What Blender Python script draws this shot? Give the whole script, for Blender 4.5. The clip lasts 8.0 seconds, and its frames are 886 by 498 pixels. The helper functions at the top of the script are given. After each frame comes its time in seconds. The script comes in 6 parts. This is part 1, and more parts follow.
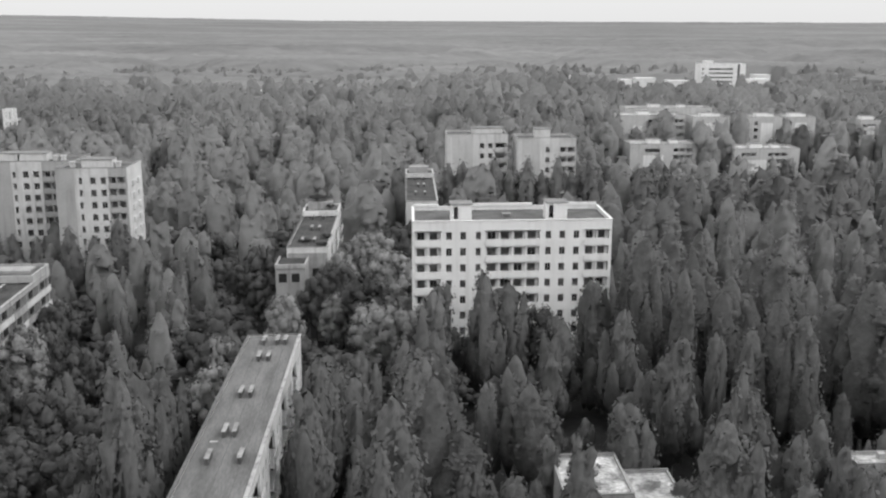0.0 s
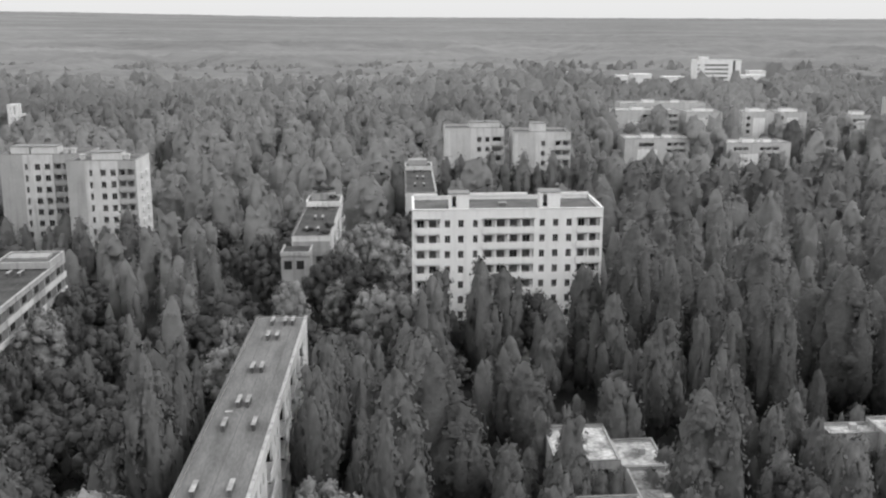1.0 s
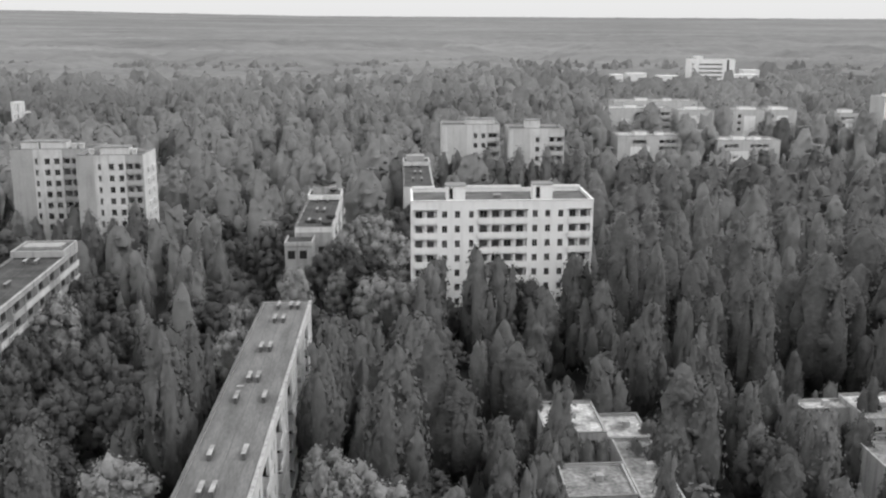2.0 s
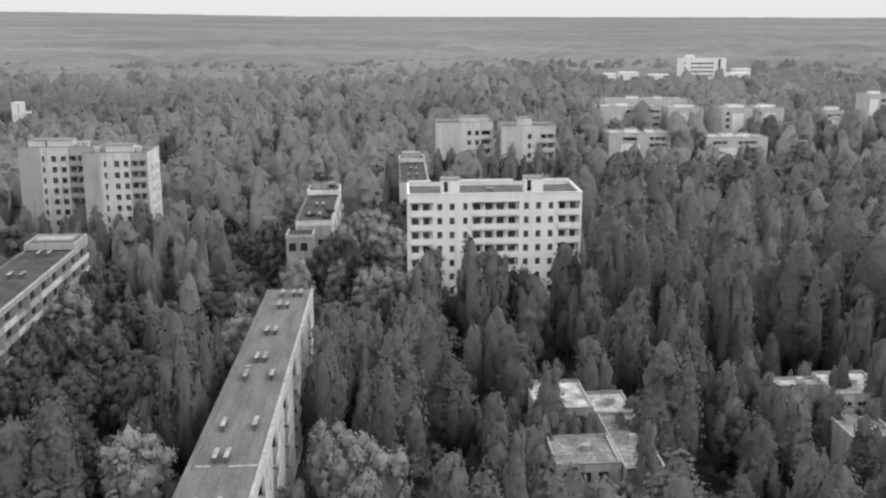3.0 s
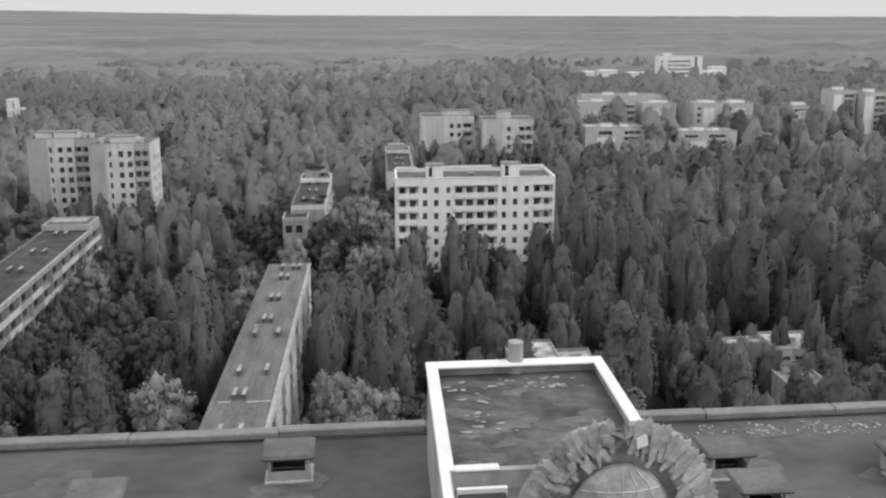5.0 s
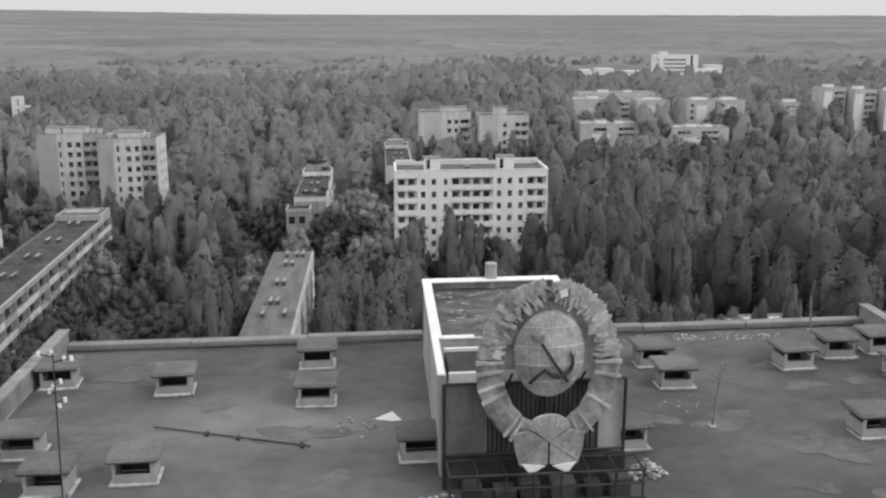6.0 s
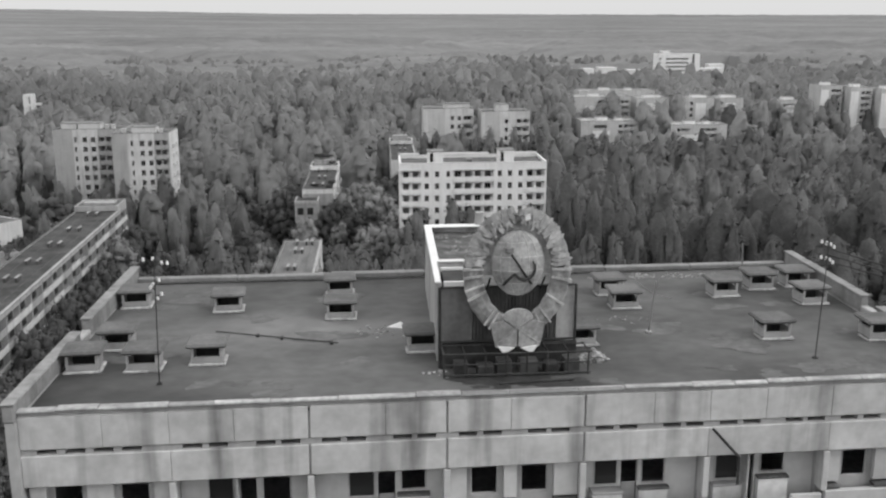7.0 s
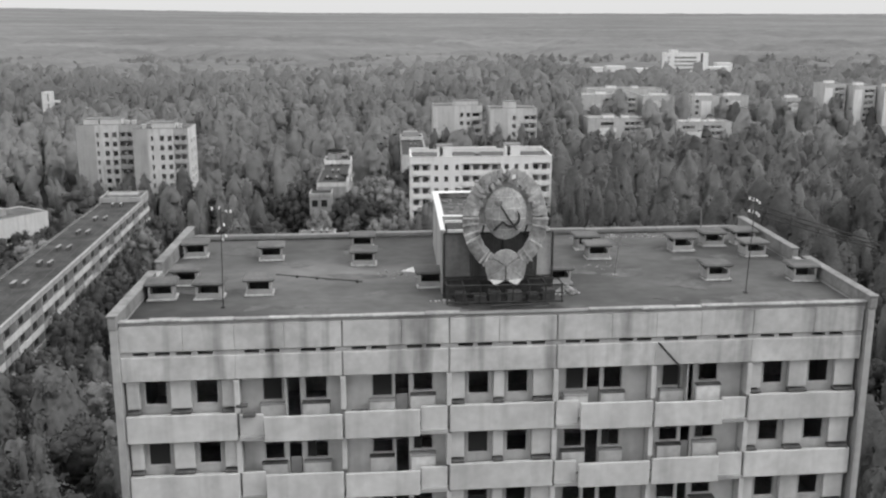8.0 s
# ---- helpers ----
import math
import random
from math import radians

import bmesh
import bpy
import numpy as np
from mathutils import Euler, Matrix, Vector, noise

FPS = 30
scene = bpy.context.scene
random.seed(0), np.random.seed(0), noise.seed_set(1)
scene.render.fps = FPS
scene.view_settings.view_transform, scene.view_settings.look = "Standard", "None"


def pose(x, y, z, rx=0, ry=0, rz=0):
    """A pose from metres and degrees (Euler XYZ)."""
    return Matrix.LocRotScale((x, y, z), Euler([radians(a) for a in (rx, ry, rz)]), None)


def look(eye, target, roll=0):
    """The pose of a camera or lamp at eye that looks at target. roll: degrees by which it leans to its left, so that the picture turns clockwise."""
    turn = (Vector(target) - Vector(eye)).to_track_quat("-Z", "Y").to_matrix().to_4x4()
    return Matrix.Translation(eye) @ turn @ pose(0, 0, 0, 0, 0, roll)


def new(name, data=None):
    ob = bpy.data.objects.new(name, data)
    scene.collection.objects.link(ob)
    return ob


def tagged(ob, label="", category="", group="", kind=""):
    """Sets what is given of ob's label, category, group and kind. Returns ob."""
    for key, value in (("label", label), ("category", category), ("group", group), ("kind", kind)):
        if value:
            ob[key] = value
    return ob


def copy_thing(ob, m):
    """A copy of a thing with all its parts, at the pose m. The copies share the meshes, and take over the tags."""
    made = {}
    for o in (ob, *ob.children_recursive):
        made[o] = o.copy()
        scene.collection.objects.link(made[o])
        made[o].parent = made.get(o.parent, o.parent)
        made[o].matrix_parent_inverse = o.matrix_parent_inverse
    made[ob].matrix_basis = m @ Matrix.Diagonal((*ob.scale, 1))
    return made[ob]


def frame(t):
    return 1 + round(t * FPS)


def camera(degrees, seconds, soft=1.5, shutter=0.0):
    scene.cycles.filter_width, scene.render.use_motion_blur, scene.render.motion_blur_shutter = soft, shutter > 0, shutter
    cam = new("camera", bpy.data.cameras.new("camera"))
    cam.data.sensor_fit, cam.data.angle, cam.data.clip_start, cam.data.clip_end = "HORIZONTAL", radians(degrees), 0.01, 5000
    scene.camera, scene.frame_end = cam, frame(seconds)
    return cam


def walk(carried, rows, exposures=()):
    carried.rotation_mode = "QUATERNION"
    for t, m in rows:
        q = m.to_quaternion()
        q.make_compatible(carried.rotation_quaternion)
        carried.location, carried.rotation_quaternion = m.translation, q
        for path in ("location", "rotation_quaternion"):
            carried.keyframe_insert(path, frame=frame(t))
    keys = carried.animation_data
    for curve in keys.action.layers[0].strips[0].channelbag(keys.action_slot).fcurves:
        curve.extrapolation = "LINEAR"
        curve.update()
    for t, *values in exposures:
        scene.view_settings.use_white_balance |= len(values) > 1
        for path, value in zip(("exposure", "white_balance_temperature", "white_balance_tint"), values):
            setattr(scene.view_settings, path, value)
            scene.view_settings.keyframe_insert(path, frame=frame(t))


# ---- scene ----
cam = camera(48.0, 8.0, soft=2.25)
PATH = [
    (0, (1.541, 0.299, 62.363), (1.704, 2.242, 61.915), 0.2),
    (0.5, (1.025, -3.697, 62.507), (1.19, -1.756, 62.052), 0.3),
    (1, (0.717, -7.871, 62.579), (0.884, -5.93, 62.124), 0.2),
    (1.5, (0.276, -12.137, 62.649), (0.446, -10.198, 62.193), 0.3),
    (3, (-0.994, -24.676, 62.887), (-0.81, -22.738, 62.431), 0.1),
    (3.5, (-1.446, -29.255, 63.006), (-1.256, -27.316, 62.551), 0.2),
    (4, (-1.842, -33.641, 62.983), (-1.647, -31.703, 62.529), 0.2),
    (4.5, (-2.578, -38.307, 63.005), (-2.367, -36.371, 62.549), 0.2),
    (6, (-3.934, -51.748, 62.915), (-3.713, -49.814, 62.455), 0.1),
    (6.5, (-4.36, -56.715, 62.883), (-4.14, -54.78, 62.424), 0.1),
    (7, (-4.727, -61.249, 62.845), (-4.514, -59.315, 62.384), 0.1),
    (7.5, (-5.121, -66.24, 62.885), (-4.915, -64.305, 62.424), 0.1),
    (8, (-5.495, -70.95, 63.008), (-5.302, -69.014, 62.545), 0.1),
]
walk(cam, [(t, look(eye, target, roll)) for t, eye, target, roll in PATH], [(0.0, 0.0), (3.6, 0.0), (4.5, -0.18), (6.5, -0.2), (7.2, -0.13), (8.0, -0.09)])

# ---- world, sun ----
world = bpy.data.worlds.new("overcast")
scene.world = world
world.use_nodes = True
wn, wl = world.node_tree.nodes, world.node_tree.links
wn.clear()
sky = wn.new("ShaderNodeTexSky")
sky.sky_type, sky.sun_disc = "NISHITA", False
SUN_EL, SUN_AZ = 44.0, 115.0
sky.sun_elevation, sky.sun_rotation = radians(SUN_EL), radians(SUN_AZ)
grey = wn.new("ShaderNodeRGBToBW")
# overcast dome: three times as bright overhead as at the horizon
dome = wn.new("ShaderNodeTexCoord")
split = wn.new("ShaderNodeSeparateXYZ")
lift = wn.new("ShaderNodeMapRange")
lift.inputs["From Min"].default_value, lift.inputs["From Max"].default_value = 0.0, 1.0
lift.inputs["To Min"].default_value, lift.inputs["To Max"].default_value = 8.7, 15.8
cloud = wn.new("ShaderNodeMix")
cloud.data_type = "FLOAT"
cloud.inputs[0].default_value = 0.9
back = wn.new("ShaderNodeBackground")
back.inputs["Strength"].default_value = 0.1
wout = wn.new("ShaderNodeOutputWorld")
wl.new(sky.outputs[0], grey.inputs[0])
wl.new(dome.outputs["Generated"], split.inputs[0])
wl.new(split.outputs["Z"], lift.inputs["Value"])
wl.new(grey.outputs[0], cloud.inputs[2])
wl.new(lift.outputs[0], cloud.inputs[3])
wl.new(cloud.outputs[0], back.inputs["Color"])
wl.new(back.outputs[0], wout.inputs["Surface"])
sun_data = bpy.data.lights.new("sun", "SUN")
sun_data.energy, sun_data.angle = 1.5, radians(20)
sun = new("sun", sun_data)
sun.matrix_world = look((0, 0, 0), (-math.sin(radians(SUN_AZ)) * math.cos(radians(SUN_EL)), -math.cos(radians(SUN_AZ)) * math.cos(radians(SUN_EL)), -math.sin(radians(SUN_EL))))


# ---- materials (a black-and-white film: all colours are neutral) ----
def material(name, base, rough=0.85, big=0.3, fine=6.0, amount=0.25, streak=0.0, bump=0.0, per="none", spread=0.2, stretch=(1, 1, 1), spec=0.3, metal=0.0, relief=0.05, mottle=0.6, through_leaf=0.0):
    """Neutral surface: two scales of noise, optional run-down streaks, relief, and a spread from piece to piece."""
    m = bpy.data.materials.new(name)
    m.use_nodes = True
    n, l = m.node_tree.nodes, m.node_tree.links
    b = n["Principled BSDF"]
    b.inputs["Roughness"].default_value = rough
    b.inputs["Specular IOR Level"].default_value = spec
    b.inputs["Metallic"].default_value = metal
    geo = n.new("ShaderNodeNewGeometry")
    mp = n.new("ShaderNodeMapping")
    mp.inputs["Scale"].default_value = stretch
    l.new(geo.outputs["Position"], mp.inputs["Vector"])

    def noise_at(scale, detail, vec=mp):
        t = n.new("ShaderNodeTexNoise")
        t.inputs["Scale"].default_value, t.inputs["Detail"].default_value = scale, detail
        l.new(vec.outputs[0], t.inputs["Vector"])
        return t.outputs[0]

    def math_node(op, a, c):
        q = n.new("ShaderNodeMath")
        q.operation = op
        for i, v in enumerate((a, c)):
            if isinstance(v, (int, float)):
                q.inputs[i].default_value = v
            else:
                l.new(v, q.inputs[i])
        return q.outputs[0]

    def swing(value, size):
        r = n.new("ShaderNodeMapRange")
        r.inputs["From Min"].default_value, r.inputs["From Max"].default_value = 0.3, 0.7
        r.inputs["To Min"].default_value, r.inputs["To Max"].default_value = 1 - size, 1 + size
        l.new(value, r.inputs["Value"])
        return r.outputs[0]

    big_noise = noise_at(big, 4.0)
    fine_noise = noise_at(fine, 3.0)
    value = math_node("MULTIPLY", swing(big_noise, amount), swing(fine_noise, amount * mottle))
    if streak:
        down = n.new("ShaderNodeMapping")
        down.inputs["Scale"].default_value = (1.05, 1.05, 0.1)
        l.new(geo.outputs["Position"], down.inputs["Vector"])
        stain = n.new("ShaderNodeMapRange")
        stain.inputs["From Min"].default_value, stain.inputs["From Max"].default_value = 0.5, 0.74
        stain.inputs["To Min"].default_value, stain.inputs["To Max"].default_value = 1.0, 1.0 - 2.0 * streak
        l.new(noise_at(1.0, 4.0, down), stain.inputs["Value"])
        value = math_node("MULTIPLY", value, stain.outputs[0])
    if per in ("object", "both"):
        info = n.new("ShaderNodeObjectInfo")
        r = n.new("ShaderNodeMapRange")
        wide = spread * (3.0 if per == "both" else 1.0)
        r.inputs["To Min"].default_value, r.inputs["To Max"].default_value = 1 - wide, 1 + wide
        l.new(info.outputs["Random"], r.inputs["Value"])
        value = math_node("MULTIPLY", value, r.outputs[0])
    if per in ("island", "both"):
        r = n.new("ShaderNodeMapRange")
        r.inputs["To Min"].default_value, r.inputs["To Max"].default_value = 1 - spread, 1 + spread
        l.new(geo.outputs["Random Per Island"], r.inputs["Value"])
        value = math_node("MULTIPLY", value, r.outputs[0])
    value = math_node("MULTIPLY", value, base)
    rgb = n.new("ShaderNodeCombineColor")
    for i in range(3):
        l.new(value, rgb.inputs[i])
    l.new(rgb.outputs[0], b.inputs["Base Color"])
    if bump:
        bp = n.new("ShaderNodeBump")
        bp.inputs["Strength"].default_value, bp.inputs["Distance"].default_value = bump, relief
        l.new(fine_noise, bp.inputs["Height"])
        l.new(bp.outputs[0], b.inputs["Normal"])
    if through_leaf:
        # thin leaves pass part of the light on
        thin, mix = n.new("ShaderNodeBsdfTranslucent"), n.new("ShaderNodeMixShader")
        mix.inputs[0].default_value = through_leaf
        l.new(rgb.outputs[0], thin.inputs["Color"])
        l.new(b.outputs[0], mix.inputs[1])
        l.new(thin.outputs[0], mix.inputs[2])
        l.new(mix.outputs[0], n["Material Output"].inputs["Surface"])
    return m


def glass_material():
    m = bpy.data.materials.new("window_glass")
    m.use_nodes = True
    b = m.node_tree.nodes["Principled BSDF"]
    b.inputs["Base Color"].default_value = (0.03, 0.03, 0.03, 1)
    b.inputs["Roughness"].default_value = 0.12
    return m


CONCRETE = material("weathered_concrete", 0.38, 0.9, 0.4, 3.0, 0.12, 0.22, 0.15)
CONCRETE_PALE = material("pale_concrete", 0.54, 0.9, 0.5, 2.5, 0.12, 0.13, 0.12, per="object", spread=0.07)
CONCRETE_TOP = material("dripstained_concrete", 0.52, 0.9, 0.6, 2.5, 0.16, 0.3, 0.12, per="object", spread=0.05)
# streaked plaster of the parapets; also carries painted shade in the loggias
DARK_PLASTER = material("rain_and_shade_plaster", 0.24, 0.9, 0.5, 4.0, 0.2, 0.2, 0.2)
PLASTER_GREY = material("grey_plaster", 0.33, 0.9, 0.4, 4.0, 0.12, 0.14, 0.2)
WHITE_TILE = material("white_facade_tile", 0.78, 0.8, 0.3, 4.0, 0.05, 0.06, 0.1)
OFF_WHITE = material("dusty_white_paint", 0.6, 0.85, 0.3, 3.0, 0.1, 0.12, 0.2)
ROOF_FELT = material("roofing_felt", 0.11, 0.9, 0.35, 3.0, 0.3, 0, 0.5)
ROOF_PATCHY = material("patchy_roofing", 0.085, 0.7, 0.6, 2.5, 0.5, 0, 0.5)
ROOF_BRIGHT = material("bleached_roof", 0.4, 0.9, 0.35, 2.0, 0.65, 0, 0.4)
VENT_CURB = material("flaking_curb_flashing", 0.4, 0.8, 0.9, 5.0, 0.45, 0, 0.2)
COPING_PALE = material("pale_bent_coping", 0.33, 0.7, 0.6, 5.0, 0.35, 0, 0.2, per="object", spread=0.22)
COPING = material("zinc_coping", 0.22, 0.65, 0.6, 5.0, 0.2, 0, 0.2, metal=0.2)
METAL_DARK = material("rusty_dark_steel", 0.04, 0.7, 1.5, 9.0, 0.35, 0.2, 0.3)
METAL_WHITE = material("white_flashing", 0.75, 0.6, 0.8, 6.0, 0.08, 0, 0.1)
SHEET = material("corrugated_sheet", 0.17, 0.6, 0.7, 6.0, 0.2, 0.25, 0.2, metal=0.2)
RUBBLE = material("pale_rubble", 0.36, 0.9, 2.0, 9.0, 0.35, 0, 0.4, per="island", spread=0.35)
INSIDE = material("dim_room_plaster", 0.42, 0.95, 0.6, 4.0, 0.3)
FRAME = material("flaking_window_frame", 0.4, 0.8, 2.0, 9.0, 0.2)
GLASS = glass_material()
# dark tone of the ledges, sills and broken slab ends
LEDGE_DARK = material("dark_ledge", 0.1, 0.95, 1.5, 8.0, 0.4, 0, 0.4)
BARK = material("bark", 0.12, 0.9, 2.0, 12.0, 0.4, 0, 0.5)
BIRCH_BARK = material("birch_bark", 0.42, 0.8, 2.0, 7.0, 0.4, 0, 0.4)
LEAF = {
    "upright": material("birch_leaves", 0.114, 0.8, 0.25, 1.6, 0.14, per="both", spread=0.06, spec=0.1, through_leaf=0.1, bump=0.3, relief=0.5, mottle=1.0, stretch=(1, 1, 0.45)),
    "round": material("broad_leaves", 0.082, 0.8, 0.25, 1.6, 0.14, per="both", spread=0.065, spec=0.1, through_leaf=0.1, bump=0.3, relief=0.5, mottle=1.0),
    "willow": material("silver_leaves", 0.25, 0.8, 0.25, 1.8, 0.15, per="both", spread=0.06, spec=0.1, through_leaf=0.2, bump=0.6, relief=0.4, mottle=1.0),
    # haze of distance is put into this paler leaf colour
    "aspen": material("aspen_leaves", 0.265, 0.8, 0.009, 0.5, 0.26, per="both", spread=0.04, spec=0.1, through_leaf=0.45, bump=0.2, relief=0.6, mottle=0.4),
    "poplar": material("poplar_leaves", 0.195, 0.8, 0.03, 0.8, 0.16, per="both", spread=0.05, spec=0.1, through_leaf=0.4, bump=0.2, relief=0.5, mottle=0.7),
    "conifer": material("pine_needles", 0.098, 0.85, 0.2, 1.6, 0.14, per="both", spread=0.06, spec=0.1, through_leaf=0.1, bump=0.3, relief=0.5, mottle=1.0),
}
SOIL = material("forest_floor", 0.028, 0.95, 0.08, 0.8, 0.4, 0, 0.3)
# canopy base is raised to carry the haze towards the horizon
CANOPY = material("far_canopy", 0.19, 0.9, 0.005, 0.05, 0.2, stretch=(0.35, 1, 1), spec=0.05, mottle=0.7)
EMBLEM = material("tarnished_emblem_metal", 0.36, 0.6, 1.6, 7.0, 0.32, 0.25, 0.5, metal=0.1)
EMBLEM_PALE = material("pale_emblem_metal", 0.46, 0.6, 1.6, 7.0, 0.3, 0.15, 0.3, per="object", spread=0.08, metal=0.1)
EMBLEM_DULL = material("dull_emblem_metal", 0.29, 0.6, 1.6, 6.0, 0.4, 0.25, 0.4, metal=0.1)
SUN_DISC = material("faded_disc_paint", 0.36, 0.7, 2.0, 8.0, 0.25, 0.2, 0.3)
SHEET_DARK = material("dark_ribbed_sheet", 0.085, 0.65, 0.7, 6.0, 0.25, 0.3, 0.2, metal=0.1)
SHEET_PALE = material("pale_sheet", 0.36, 0.65, 0.7, 6.0, 0.15, 0.25, 0.2)
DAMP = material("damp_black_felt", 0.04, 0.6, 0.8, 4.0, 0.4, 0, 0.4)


# ---- building blocks ----
class Shape:
    """Collects boxes, prisms and sheets for one mesh; skew shifts x with y, as the town's plan does."""

    def __init__(self, skew=0.0):
        self.v, self.f, self.skew = [], [], skew

    def add(self, verts, faces):
        o = len(self.v)
        self.v += [(x + self.skew * y, y, z) for x, y, z in verts]
        self.f += [tuple(i + o for i in face) for face in faces]
        return self

    def box(self, x0, x1, y0, y1, z0, z1):
        return self.add([(x0, y0, z0), (x1, y0, z0), (x1, y1, z0), (x0, y1, z0), (x0, y0, z1), (x1, y0, z1), (x1, y1, z1), (x0, y1, z1)],
                        [(3, 2, 1, 0), (4, 5, 6, 7), (0, 1, 5, 4), (1, 2, 6, 5), (2, 3, 7, 6), (3, 0, 4, 7)])

    def soft_box(self, x0, x1, y0, y1, z0, z1, c=0.03):
        """A box with chamfered edges on all sides."""
        v = []
        for z in (z0, z1):
            for y in (y0, y1):
                for x in (x0, x1):
                    sx, sy, sz = (1 if x == x0 else -1), (1 if y == y0 else -1), (1 if z == z0 else -1)
                    v += [(x, y + sy * c, z + sz * c), (x + sx * c, y, z + sz * c), (x + sx * c, y + sy * c, z)]
        bm = bmesh.new()
        made = [bm.verts.new(p) for p in v]
        bmesh.ops.convex_hull(bm, input=made)
        bm.verts.index_update()
        self.add([tuple(q.co) for q in bm.verts], [tuple(q.index for q in face.verts) for face in bm.faces])
        bm.free()
        return self

    def rod(self, a, b, r, r2=None, sides=8):
        a, b = Vector(a), Vector(b)
        r2 = r if r2 is None else r2
        d = (b - a).normalized()
        u = d.orthogonal().normalized()
        w = d.cross(u)
        ring = [(math.cos(2 * math.pi * i / sides), math.sin(2 * math.pi * i / sides)) for i in range(sides)]
        vs = [tuple(a + (u * c + w * s) * r) for c, s in ring] + [tuple(b + (u * c + w * s) * r2) for c, s in ring]
        fs = [(i, (i + 1) % sides, sides + (i + 1) % sides, sides + i) for i in range(sides)]
        return self.add(vs, fs + [tuple(range(sides))[::-1], tuple(range(sides, 2 * sides))])

    def wall(self, x0, x1, y0, y1, z0, z1, holes=()):
        """A wall along x between y0 and y1 thick, with rectangular openings (xa, xb, za, zb) right through it: one joined skin with reveals."""
        xs = sorted({x0, x1, *[round(h[i], 4) for h in holes for i in (0, 1) if x0 < h[i] < x1]})
        zs = sorted({z0, z1, *[round(h[i], 4) for h in holes for i in (2, 3) if z0 < h[i] < z1]})
        nx, nz = len(xs), len(zs)
        verts = [(x, y, z) for y in (y0, y1) for z in zs for x in xs]

        def solid(i, j):
            if not (0 <= i < nx - 1 and 0 <= j < nz - 1):
                return False
            cx, cz = (xs[i] + xs[i + 1]) / 2, (zs[j] + zs[j + 1]) / 2
            return not any(h[0] < cx < h[1] and h[2] < cz < h[3] for h in holes)

        faces, back_at = [], nx * nz
        for j in range(nz - 1):
            for i in range(nx - 1):
                if not solid(i, j):
                    continue
                a, b, c, d = j * nx + i, j * nx + i + 1, (j + 1) * nx + i + 1, (j + 1) * nx + i
                faces += [(a, b, c, d), (d + back_at, c + back_at, b + back_at, a + back_at)]
                for hit, p, q in ((solid(i, j - 1), b, a), (solid(i + 1, j), c, b), (solid(i, j + 1), d, c), (solid(i - 1, j), a, d)):
                    if not hit:
                        faces.append((p, q, q + back_at, p + back_at))
        return self.add(verts, faces)

    def mesh(self, name):
        m = bpy.data.meshes.new(name)
        m.from_pydata(self.v, [], self.f)
        m.update()
        return m


def thing(name, x, y, z, label, category, group="", kind=""):
    return tagged(place(new(name), x, y, z), label, category, group, kind)


def place(ob, x, y, z):
    ob.location = (x, y, z)
    return ob


def part(name, shape, mat, parent, label=""):
    """One mesh under a thing or a part; shape is a Shape or a mesh to be shared."""
    data = shape if isinstance(shape, bpy.types.Mesh) else shape.mesh(name)
    if not data.materials:
        data.materials.append(mat)
    ob = new(name, data)
    ob.parent = parent
    return tagged(ob, label)


SKEW = 0.045
FOOTPRINTS = []


def keep_clear(x0, x1, y0, y1, x_base, y_base, margin=0.8, skew=SKEW):
    FOOTPRINTS.append((x0 - margin, x1 + margin, y0 - margin, y1 + margin, x_base, y_base, skew))


# ---- ground ----
def hill(x, y):
    rise = max(0.0, (y - 1300.0) / 2700.0)
    left = max(0.0, min(1.0, (-x - 150.0) / 1300.0)) * max(0.0, min(1.0, (y - 2500) / 1500.0))
    return 33.0 * min(rise, 1.3) ** 1.3 + 20.0 * left


def build_ground():
    v, f = [], []
    ys = [-400, -150, 0, 150, 300, 600, 1000, 1300, 1700, 2200, 2800, 3400, 4000, 4600]
    us = [i / 10 - 1 for i in range(21)]
    for y in ys:
        for u in us:
            x = u * (500 + 0.75 * max(0, y))
            v.append((x, y, hill(x, y)))
    n = len(us)
    for j in range(len(ys) - 1):
        for i in range(n - 1):
            f.append((j * n + i, j * n + i + 1, (j + 1) * n + i + 1, (j + 1) * n + i))
    m = bpy.data.meshes.new("ground")
    m.from_pydata(v, [], f)
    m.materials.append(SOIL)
    tagged(new("ground", m), "dark overgrown forest floor under the trees", "ground", kind="structure")


build_ground()


# ---- the tall block with the coat of arms ----
TX, TY = -15.4, -30.0
TW, TD, T_TOP, STOREY = 33.5, 17.0, 50.0, 2.82
tower = thing("apartment_tower", TX, TY, 0, "sixteen-storey weathered concrete panel apartment block, abandoned", "building")
keep_clear(0, TW, 0, TD, TX, TY, 1.5)
BAY = [0.3, 5.06, 9.63, 14.27, 19.04, 23.5, 27.95, 33.1]
LOGGIA = {1, 2, 4, 5}


